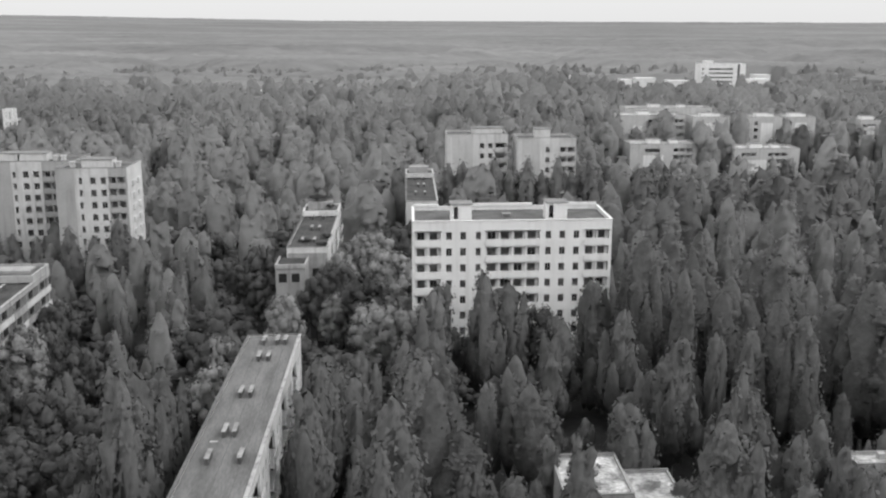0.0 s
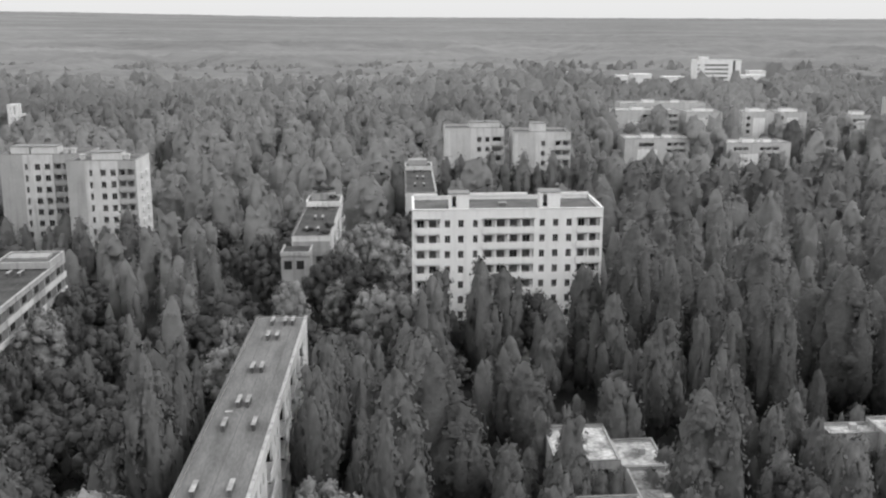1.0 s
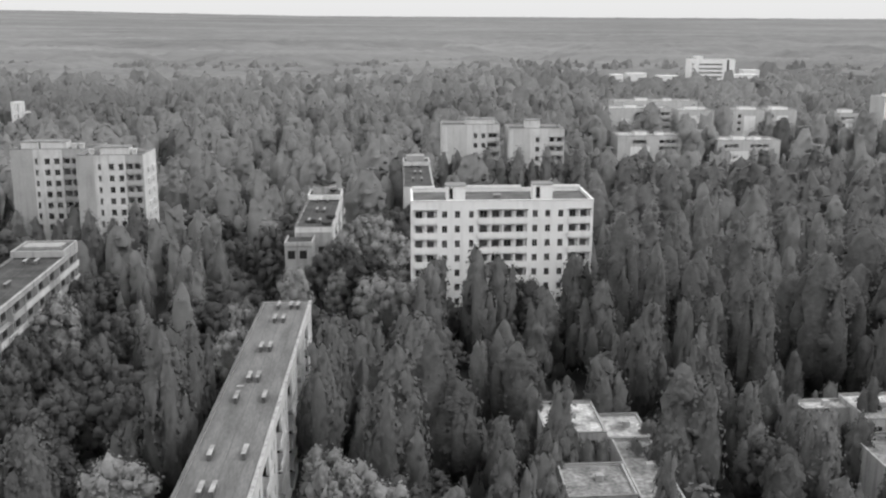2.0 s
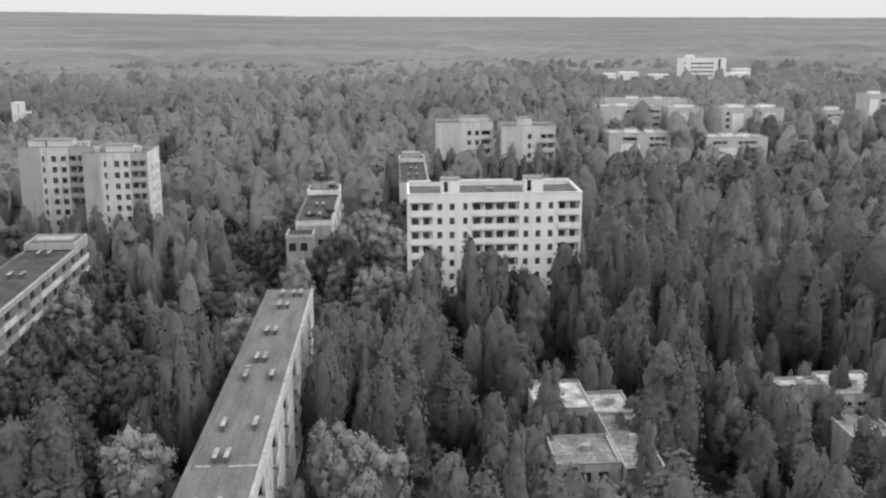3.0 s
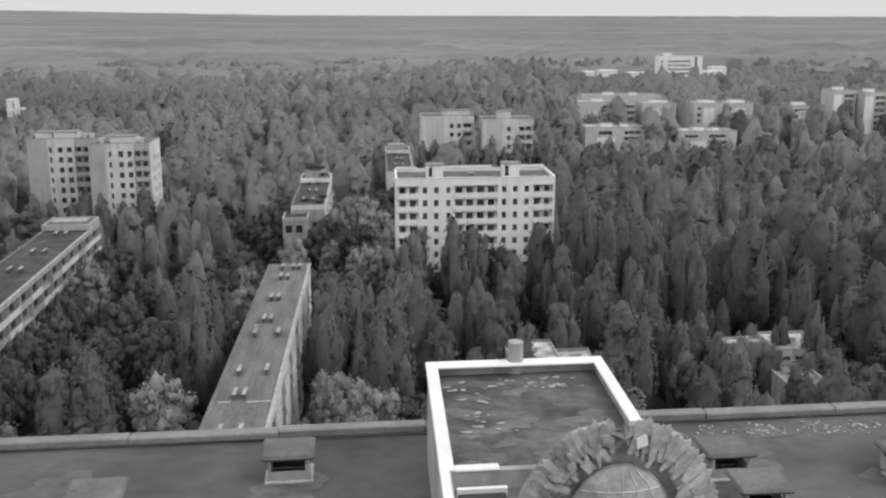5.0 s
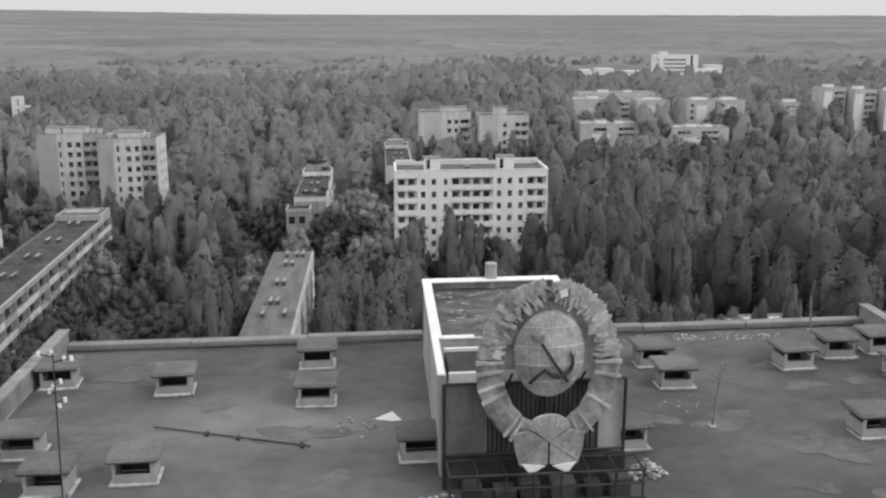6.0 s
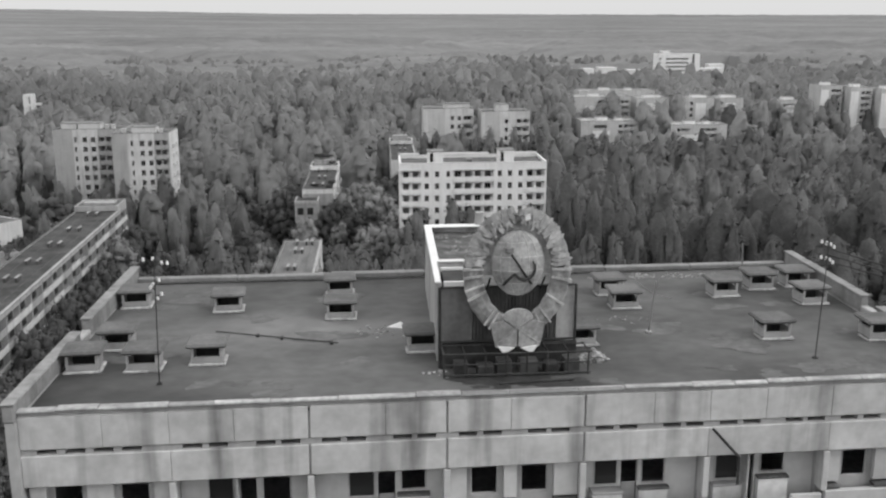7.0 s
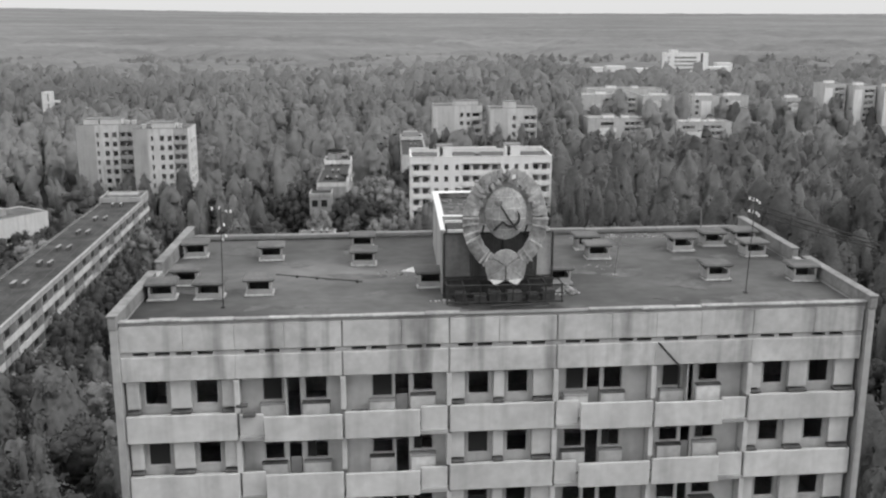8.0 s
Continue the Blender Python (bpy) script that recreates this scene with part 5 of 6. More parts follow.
# far blocks of the next quarter
for x, y, w, d, z, cols in ((111.5, 415, 28, 14, 23.5, [("l", 12, 22), ("l", 23.5, 27.5)]), (108.0, 385, 27, 14, 15.0, [("w", 6, 12), ("l", 17.5, 25)]), (142.0, 412, 16, 13, 23.0, [("w", 2.0, 3.6)]),
                            (166.0, 410, 14, 13, 23.0, [("w", 2.0, 3.6)]), (150.0, 384, 27, 14, 13.0, [("l", 3, 9), ("l", 14, 22)]), (183.0, 415, 14, 13, 22.5, [("w", 2, 3.6)]), (212.0, 405, 9, 13, 22.0, [("l", 1.0, 7.0)]), (120.0, 440, 40, 12, 24.5, [("l", 12, 22)])):
    q = block("distant_apartment_block", x, y, w, d, z, "pale distant panel block half hidden by trees", cols, 8, z - 1.8, 2.9, 1.6, FAR_PALE, ROOF_BRIGHT, group="blocks of the far quarter")
    part("pale_end", Shape(SKEW).box(w * 0.35, w * 0.72, -0.06, 0.0, 6, z - 2.5) if w < 20 else Shape(SKEW).box(w * 0.2, w * 0.5, -0.06, 0.0, 4, z - 4.5), WHITE_TILE, q)
    roof_hut(q, w * 0.3, 5, 5, 4, z - 0.8, 2.0, WHITE_TILE, door=False)
    roof_hut(q, w * 0.65, 6, 3, 4, z - 0.8, 1.6, WHITE_TILE, door=False)
for x, y, w, z in ((228.0, 398, 11, 29.5), (240.0, 392, 11, 29.0), (252.0, 386, 12, 28.5), (265.0, 380, 14, 28.0)):
    q = block("distant_apartment_block", x, y, w, 13, z, "tall pale distant block with blind white panels", [("l", 5.5, 10.0)], 9, z - 2.0, 2.9, 1.6, FAR_PALE, ROOF_BRIGHT, group="blocks of the far quarter")
    part("pale_end", Shape(SKEW).box(0.3, 4.2, -0.06, 0.0, 10, z - 2.0), WHITE_TILE, q)
    roof_hut(q, 3, 5, 4, 4, z - 0.8, 2.0, WHITE_TILE, door=False)

# the far white slab with ribbon windows, and small white buildings beyond
far = thing("distant_white_slab", 313.0, 900.0, 0, "bright white distant slab with dark ribbon windows", "building")
keep_clear(0, 42, 0, 16, 313, 900)
part("wall", Shape().wall(0, 42, 0, 0.5, 0, 24.5, [(7.5, 30, z, z + 1.7) for z in (7.5, 11.3, 15.1, 18.9)] + [(0.8, 3.0, z, z + 1.7) for z in (11.3, 15.1, 18.9)])
     .box(0, 0.5, 0.5, 16, 0, 24.5).box(41.5, 42, 0.5, 16, 0, 24.5).box(0.5, 41.5, 15.5, 16, 0, 24.5), WHITE_TILE, far)
part("back_room", Shape().box(0.5, 41.5, 2, 2.2, 0, 24), INSIDE, far)
part("roof", Shape().box(0.5, 41.5, 0.5, 15.5, 23.6, 24.0), ROOF_PATCHY, far)
part("stair_tower", Shape().box(5.0, 12.0, 3, 12, 24.0, 27.0), WHITE_TILE, far)
part("joint", Shape().box(34.2, 36.4, -0.1, 0.0, 4, 24), ROOF_FELT, far)


def small_far(x, y, w, d, z, label):
    h = thing("distant_building", x, y, 0, label, "building", "small far buildings")
    keep_clear(0, w, 0, d, x, y)
    part("wall", Shape().wall(0, w, 0, 0.4, 0, z, [(w * 0.55, w * 0.9, z * 0.45, z * 0.62)]).box(0, 0.4, 0.4, d, 0, z).box(w - 0.4, w, 0.4, d, 0, z).box(0.4, w - 0.4, d - 0.4, d, 0, z), WHITE_TILE, h)
    part("roof", Shape().box(-0.3, w + 0.3, -0.3, d + 0.3, z, z + 0.5), METAL_WHITE, h)
    part("back_room", Shape().box(0.4, w - 0.4, 1.5, 1.7, 0, z - 0.4), INSIDE, h)


for x, y, w, d, z in ((239, 900, 10, 12, 10), (262, 930, 18, 14, 9.5), (285, 905, 20, 14, 8.5), (206, 960, 16, 12, 10), (200, 890, 12, 12, 8), (357, 910, 26, 12, 9.5), (388, 960, 16, 12, 11), (-6, 700, 14, 10, 14), (-78, 720, 16, 10, 13)):
    small_far(x, y, w, d, z, "small white far building among trees")

keep_clear(-14, 20, -100, 9, -170, 498)
frame_tower = thing("stair_frame_tower", -170.0, 498.0, 0, "white concrete frame tower rising over the trees", "tower")
for xa, xb, ya, yb, zt in ((0, 1.2, 0, 1.2, 20), (3.6, 4.8, 0, 1.2, 20), (1.9, 2.7, 0.2, 1.0, 14), (0, 1.2, 5, 6.2, 20), (3.6, 4.8, 5, 6.2, 20)):
    part("leg", Shape().box(xa, xb, ya, yb, 0, zt), WHITE_TILE, frame_tower)
for beam in ((0, 1.2, 18.8, 20), (0.1, 1.1, 13.6, 15), (5, 6.2, 18.8, 20)):
    part("cross_beam", Shape().box(1.2, 3.6, *beam), WHITE_TILE, frame_tower)
part("side_arm", Shape().box(4.8, 9.5, 0.2, 1.0, 14.4, 15.6).box(8.6, 9.5, 0.2, 1.0, 12.8, 14.4), WHITE_TILE, frame_tower)


# ---- trees ----
def ico(level):
    bm = bmesh.new()
    bmesh.ops.create_icosphere(bm, subdivisions=level, radius=1.0)
    bm.verts.index_update()
    v, f = np.array([tuple(q.co) for q in bm.verts]), np.array([[q.index for q in face.verts] for face in bm.faces])
    bm.free()
    return v, f


BALL = {1: ico(1), 2: ico(2)}


def outline(kind, q):
    """Half-width of a crown, 1 at its widest, at the share q of its height."""
    if kind == "upright":
        return min(1.0, 0.55 + 1.5 * q) * (1 - q ** 2.4) ** 0.54 * 1.02
    if kind == "conifer":
        return min(1.0, 0.5 + 1.5 * q) * (1 - q ** 3.3) ** 0.52
    return min(1.0, 0.4 + 2.0 * q) * (1 - q ** 2.6) ** 0.55


def leader(kind, cx, cy, z0, z1, half, na, nh, rng, scale):
    """One upright leafy body, turned on its axis and then pushed in and out by soft lobes."""
    ph, fa = rng.uniform(0, 6.283, 6), rng.integers(2, 5, 3)
    sway = rng.uniform(-0.1, 0.1, 2)
    v = [(cx, cy, z0)]
    for j in range(1, nh):
        q = 1 - (1 - j / nh) ** 1.6
        for i in range(na):
            a = 6.283 * (i + 0.5 * (j % 2)) / na
            lobe = 1 + 0.18 * math.sin(fa[0] * a + 5 * q + ph[0]) + 0.13 * math.sin(fa[1] * a - 11 * q + ph[1]) + 0.1 * math.sin(fa[2] * a + 21 * q + ph[2]) + rng.normal() * 0.1
            r = half * outline(kind, q) * lobe
            v.append((cx + r * math.cos(a) + sway[0] * q, cy + r * math.sin(a) + sway[1] * q, z0 + (z1 - z0) * (q + 0.012 * math.sin(3 * a + ph[3]))))
    v.append((cx + sway[0], cy + sway[1], z1))
    f = [(0, 1 + (i + 1) % na, 1 + i) for i in range(na)]
    for j in range(nh - 2):
        p = 1 + j * na
        for i in range(na):
            k = (i + 1) % na
            f += [(p + i, p + k, p + na + i), (p + k, p + na + k, p + na + i)] if j % 2 else [(p + i, p + na + k, p + na + i), (p + i, p + k, p + na + k)]
    p = 1 + (nh - 2) * na
    f += [(p + i, p + (i + 1) % na, len(v) - 1) for i in range(na)]
    return np.array(v) * scale, np.array(f)


def billow(x, y, z, ra, rb, level, rng, scale):
    """One rounded leafy lump."""
    ball, tri = BALL[level]
    ph = rng.uniform(0, 6.283, 2)
    lump = 1 + 0.2 * np.sin(3.1 * ball @ rng.normal(size=3) + ph[0]) + 0.15 * np.sin(5.3 * ball @ rng.normal(size=3) + ph[1]) + rng.normal(size=len(ball)) * 0.1
    return (np.array([x, y, z]) + ball * lump[:, None] * np.array([ra, ra, rb])) * scale, tri


def bodies(kind, step, rng, scale):
    """The leafy masses of a crown of height 1 and radius 1."""
    if kind in ("upright", "conifer") or kind in ("aspen", "poplar") and step in ("near", "mid"):
        low = rng.uniform(0.06, 0.12)
        na, nh, side, lumps = {"near": (11, 13, 5, 7), "mid": (8, 9, 3, 3), "back": (7, 7, 2, 0), "far": (6, 5, 1, 0)}[step]
        made = [leader(kind, 0, 0, low, 1.0, 0.6, na, nh, rng, scale)]
        a0 = rng.uniform(0, 6.283)
        for i in range(side):
            a = a0 + 6.283 * i / side + rng.uniform(-0.5, 0.5)
            off = rng.uniform(0.4, 0.66)
            made.append(leader(kind, off * math.cos(a), off * math.sin(a), low + rng.uniform(0, 0.1), rng.uniform(0.55, 0.93), rng.uniform(0.28, 0.42), max(6, na - 4), max(5, nh - 4), rng, scale))
        tall = 0.4 if kind == "upright" else 0.2
        for i in range(lumps):
            q, a = 0.16 + 0.76 * (i + rng.uniform(0.1, 0.9)) / lumps, i * 2.4 + rng.uniform(-0.6, 0.6)
            ra = rng.uniform(0.26, 0.42) * (1.15 - 0.5 * q)
            off = outline(kind, q) * rng.uniform(0.42, 0.62)
            made.append(billow(off * math.cos(a), off * math.sin(a), low + (1 - low) * q, ra, ra * tall * rng.uniform(0.8, 1.2), 1, rng, scale))
        return made
    if kind in ("aspen", "poplar"):
        made = [billow(0, 0, 0.52, 0.64 if step == "back" else 0.8, 0.42, 2, rng, scale)]
        for i in range(2 if step == "back" else 0):
            a, u = rng.uniform(0, 6.283), rng.uniform(0.3, 0.8)
            made.append(billow(0.5 * math.cos(a), 0.5 * math.sin(a), u, 0.45, 0.16, 1, rng, scale))
        return made
    n, level = {"near": (34, 1), "mid": (14, 1), "back": (6, 1), "far": (2, 1)}[step]
    made = [billow(0, 0, 0.56, 0.7, 0.26, level, rng, scale)]
    for i in range(n):
        u = -0.75 + 1.7 * (i + 0.5) / n
        a = i * 2.4 + rng.uniform(-0.5, 0.5)
        r = math.sqrt(max(0.03, 1.02 - u * u)) * rng.uniform(0.6, 0.9)
        ra = rng.uniform(0.2, 0.34) * (1.0 if n > 20 else 1.35)
        made.append(billow(r * math.cos(a), r * math.sin(a), 0.6 + 0.3 * u, ra, ra * rng.uniform(0.26, 0.34), level, rng, scale))
    return made


def crown(kind, step, rng, radius, height):
    """One crown in metres as vertices, triangles and leaf normals: leafy masses, thickly set with small sprays of leaves."""
    cards, size, rise = LOD[step]
    vs, fs, base = [], [], 0
    for v, f in bodies(kind, step, rng, np.array([radius, radius, height])):
        vs.append(v)
        fs.append(f + base)
        base += len(v)
    v, f = np.concatenate(vs), np.concatenate(fs)
    out = np.cross(v[f[:, 1]] - v[f[:, 0]], v[f[:, 2]] - v[f[:, 0]])
    area = np.linalg.norm(out, axis=1)
    nv = np.zeros_like(v)
    for i in range(3):
        np.add.at(nv, f[:, i], out)
    nv /= np.linalg.norm(nv, axis=1)[:, None] + 1e-9
    geo = nv
    axis = np.stack([v[:, 0] / radius, v[:, 1] / radius, (v[:, 2] / height - 0.5) * 3.6], axis=1)
    leafy = kind in ("round", "willow")
    nv = nv * (1.1 if leafy else 0.7) + axis * (0.3 if leafy else 0.5) + np.array([0, 0, rise])
    # boughs of uneven reach carry the sprays out past the inner mass
    reach = rng.uniform(0.0, 1.0, len(f)) ** 1.5
    host = rng.choice(len(f), cards, p=area / area.sum())
    w = rng.dirichlet((1, 1, 1), cards)
    c = (v[f[host]] * w[:, :, None]).sum(axis=1)
    want = (nv[f[host]] * w[:, :, None]).sum(axis=1)
    want /= np.linalg.norm(want, axis=1)[:, None]
    flat = out[host] / (area[host][:, None] + 1e-9)
    far_out = rng.uniform(-0.25, 0.9, cards) * (0.35 + 0.45 * reach[host]) * radius * (0.14 if leafy else (0.27 if kind in ("aspen", "poplar") else 0.24))
    c = c + flat * far_out[:, None] + np.array([0, 0, 1.0]) * (far_out * (0.5 if kind != "upright" else 0.2))[:, None] + rng.normal(size=(cards, 3)) * size * 0.4
    g = want + rng.normal(size=(cards, 3)) * 0.35
    g /= np.linalg.norm(g, axis=1)[:, None]
    t = np.cross(g, rng.normal(size=(cards, 3)))
    t /= np.linalg.norm(t, axis=1)[:, None]
    s = size * rng.uniform(0.5, 1.5, (cards, 1))
    b = np.cross(g, t) * s
    t = t * s
    if kind == "upright":
        # birch sprays hang
        b, t = b * np.array([0.85, 0.85, 1.35]), t * np.array([0.85, 0.85, 1.35])
    if step in ("near", "mid"):
        v = v - geo * (0.075 * radius)
    leaf = np.stack([c - t - 0.6 * b, c + t - 0.7 * b, c + 0.2 * t + 1.1 * b], axis=1).reshape(-1, 3)
    k = np.arange(cards)[:, None] * 3 + len(v)
    shade = np.repeat(want + rng.normal(size=(cards, 3)) * 0.1, 3, axis=0)
    return np.concatenate([v, leaf]), np.concatenate([f, k + np.array([[0, 1, 2]])]), np.concatenate([nv, shade])


def tri_mesh(name, v, f, nv, mat):
    n = len(f)
    m = bpy.data.meshes.new(name)
    m.vertices.add(len(v))
    m.vertices.foreach_set("co", np.ascontiguousarray(v, dtype=np.float32).ravel())
    m.loops.add(n * 3)
    m.loops.foreach_set("vertex_index", np.ascontiguousarray(f, dtype=np.int32).ravel())
    m.polygons.add(n)
    m.polygons.foreach_set("loop_start", np.arange(n, dtype=np.int32) * 3)
    m.polygons.foreach_set("use_smooth", np.ones(n, dtype=bool))
    m.update(calc_edges=True)
    nv = nv / (np.linalg.norm(nv, axis=1)[:, None] + 1e-9)
    m.normals_split_custom_set_from_vertices(nv.astype(np.float32))
    m.materials.append(mat)
    return m


KINDS = {"upright": (3.5, 19.0), "round": (4.1, 14.0), "willow": (4.1, 13.0), "conifer": (3.6, 24.0), "aspen": (3.7, 20.0), "poplar": (3.0, 17.0)}
# leaf sprays, size of a spray, how far its leaves turn up
LOD = {"near": (2250, 0.19, 0.16), "mid": (900, 0.22, 0.2), "back": (145, 0.54, 0.4), "far": (22, 0.8, 2.0)}
RNG = np.random.default_rng(7)


def trunk_shape(kind, height, seed):
    random.seed(seed)
    s = Shape()
    top = 0.86 if kind in ("upright", "conifer") else 0.6
    s.rod((0, 0, -0.2), (0.05, 0.03, height * 0.35), 0.26, 0.17, 7).rod((0.05, 0.03, height * 0.35), (0, 0.1, height * top), 0.17, 0.03, 6)
    for i in range(7 if kind != "conifer" else 5):
        z = height * random.uniform(0.25, 0.6)
        a = random.uniform(0, 6.28)
        r = random.uniform(0.9, 1.6)
        s.rod((0.03, 0.03, z), (r * math.cos(a), r * math.sin(a), z + height * random.uniform(0.1, 0.2)), 0.06, 0.02, 5)
    return s


TREE_LABEL = {"upright": ("slender upright birch with drooping fine foliage", "birch_tree"), "round": ("broad leafy tree with a rounded clumpy crown", "broadleaf_tree"),
              "willow": ("pale silvery bushy willow with a billowing crown", "willow_tree"), "conifer": ("dark tapering conifer in the wood", "conifer_tree"), "aspen": ("soft-crowned leafy tree, its leaves paled for haze", "aspen_tree"), "poplar": ("soft grey-green young poplar of the wood", "poplar_tree")}
NEAR_CROWN, NEAR_TRUNK, SETS = {}, {}, {}
for k, (r_, h_) in KINDS.items():
    NEAR_CROWN[k] = [tri_mesh("crown", *crown(k, "near", RNG, r_, h_), LEAF[k]) for i in range(7)]
    NEAR_TRUNK[k] = [trunk_shape(k, h_, i + 3).mesh("trunk") for i in range(2)]
    for m_ in NEAR_TRUNK[k]:
        m_.materials.append(BIRCH_BARK if k == "upright" else BARK)
    SETS[k] = [[crown(k, step, RNG, r_ * wide, h_) for i in range(8)] for step, wide in (("mid", 1.0), ("back", 1.05), ("far", 1.3))]


def is_free(x, y):
    for x0, x1, y0, y1, bx, by, sk in FOOTPRINTS:
        ly = y - by
        lx = x - bx - sk * ly
        if x0 < lx < x1 and y0 < ly < y1:
            return False
    return True


def wood_kind(x, y, rng):
    """What grows where: conifers in the wood to the east, broadleaf to the west, birches between, leaves paled for haze
    further out.
    """
    p, q = rng.random(), rng.random()
    patch = noise.noise((x * 0.018, y * 0.018, 3.0))
    edge = 195 if x > 40 else (130 if x < -16 else 170)
    # the haze-paled leaves take over with distance
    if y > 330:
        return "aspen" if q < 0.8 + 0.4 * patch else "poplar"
    if x < -62 and 150 < y < 240 and p < 0.7:
        return "round"
    if x > 36 and y > 162:
        return "poplar" if q < 0.9 - max(0.0, (y - 260) / 150.0) else "aspen"
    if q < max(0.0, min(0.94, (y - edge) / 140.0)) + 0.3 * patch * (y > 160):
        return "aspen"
    if x > 44 and y > 112:
        return "conifer" if p < 0.7 + 0.3 * patch else "upright"
    if x < -3 or y > 180:
        if p < 0.78 + 0.35 * patch:
            return "round"
        return "upright" if p < 0.98 else "willow"
    return "upright" if p < 0.42 else ("round" if p < 0.85 else "conifer")


def far_low(x, y):
    """Young growth in front of the far blocks."""
    return 0.66 * (85 < x < 280 and 300 < y < 384) + 0.66 * (180 < x < 420 and 700 < y < 1000)


def growth(x, y):
    """Taller stands east of the white block's front and behind it, low ones round the kindergarten and by the twin tower."""
    east = max(0.0, min(1.0, (x - 40) / 15.0)) * max(0.0, min(1.0, (y - 110) / 30.0))
    low = 0.35 * (16 < x < 42 and 82 < y < 118) + 0.25 * (56 < x < 80 and 98 < y < 114) + 0.28 * (x < -45 and 180 < y < 260) + 0.1 * (7 < x < 47 and 132 < y < 164) + 0.5 * (5 < x < 27 and 178 < y < 285) + 0.2 * (-16 < x < 0 and 160 < y < 190)
    low += 0.15 * (-8 < x < 48 and 60 < y < 160)
    return 0.95 + 0.15 * (y > 300) + 0.12 * east + 0.3 * (0 < x < 36 and 180 < y < 290) + 0.12 * (x > 36 and 162 < y < 300) - low - far_low(x, y) + 0.15 * noise.noise((x * 0.03, y * 0.03, 9.0))


def plant():
    rng = np.random.default_rng(21)
    spots = []
    for zone, (ya, yb, step) in enumerate(((-20, 215, 6.6), (215, 520, 8.7), (520, 1150, 11.0))):
        for j in range(int((yb - ya) / step)):
            half = 0.5 * (ya + j * step + 80) + 14
            for i in range(int(2 * half / step)):
                x = -half + (i + rng.uniform(0.05, 0.95)) * step + 0.07 * (ya + j * step)
                y = ya + (j + rng.uniform(0.05, 0.95)) * step
                if (y < 700 or rng.random() > (y - 700) / 500.0) and is_free(x, y) and all((x - p[0]) ** 2 + (y - p[1]) ** 2 > 16 for p in HEROES) and not any(abs(x - p[0]) < 4 and -11 < y - p[1] < 4 for p in SILVER):
                    spots.append((y, x, zone))
    for j in range(34):
        for i in range(44):
            x, y = -220 + (i + rng.uniform(0, 1)) * 10, -200 + (j + rng.uniform(0, 1)) * 10
            if is_free(x, y) and abs(x - 0.07 * y) > 0.5 * (y + 80) + 14 and not (abs(x - 2) < 26 and -60 < y < -28):
                spots.append((y, x, 0 if -46 < y < 40 and abs(x) < 46 else (1 if abs(x) < 100 else 2)))
    spots.sort()
    things, woods = 0, {}
    for y, x, zone in spots:
        k = wood_kind(x, y, rng)
        s, w, a = growth(x, y) * rng.uniform(0.62, 1.12) * (0.78 if y < 215 and any((x - p[0]) ** 2 + (y - p[1]) ** 2 < 64 for p in HEROES) else 1.0), rng.uniform(0.95, 1.5) * (1.3 if k == "conifer" else 1.0), rng.uniform(0, 6.283)
        beside = -46 < y < 40 and 16 < abs(x - 1.4) < 44
        if zone == 0 and (beside or abs(x) < 0.47 * (y + 74) + 4 and things < 130 and y > 40):
            things += not beside
            tree(x, y, k, s, w, a, int(rng.integers(0, 7)))
            continue
        s *= 1 - 0.35 * max(0.0, min(1.0, (y - 650) / 500.0))
        c, sn = math.cos(a), math.sin(a)
        rot = np.array([[c * s * w, sn * s * w, 0], [-sn * s * w, c * s * w, 0], [0, 0, s]])
        v, f, nv = SETS[k][zone][int(rng.integers(0, 8))]
        turn = np.array([[c, sn, 0], [-sn, c, 0], [0, 0, 1]])
        woods.setdefault((k, zone), []).append((v @ rot + np.array([x, y, hill(x, y)]), f, nv @ turn))
    for (k, zone), sets in woods.items():
        base, faces = 0, []
        for v, f, nv in sets:
            faces.append(f + base)
            base += len(v)
        what = {"upright": "slender upright birches", "round": "rounded broadleaf trees", "willow": "pale silvery willows", "conifer": "dark tapering conifers", "aspen": "soft-crowned trees with leaves paled for haze", "poplar": "young soft-crowned poplars"}[k]
        name = ("wood", "rear_wood", "far_wood")[zone]
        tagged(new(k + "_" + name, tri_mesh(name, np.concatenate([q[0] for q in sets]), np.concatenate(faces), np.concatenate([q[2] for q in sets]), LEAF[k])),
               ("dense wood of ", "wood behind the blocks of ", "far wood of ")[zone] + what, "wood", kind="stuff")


def tree(x, y, k, s, w, a, variant):
    t = thing(TREE_LABEL[k][1], x, y, hill(x, y), TREE_LABEL[k][0], "tree", "trees of the overgrown town")
    t.scale, t.rotation_euler = (s * w, s * w, s), (0, 0, a)
    part("crown", NEAR_CROWN[k][variant], None, t)
    part("trunk", NEAR_TRUNK[k][variant % 2], None, t)


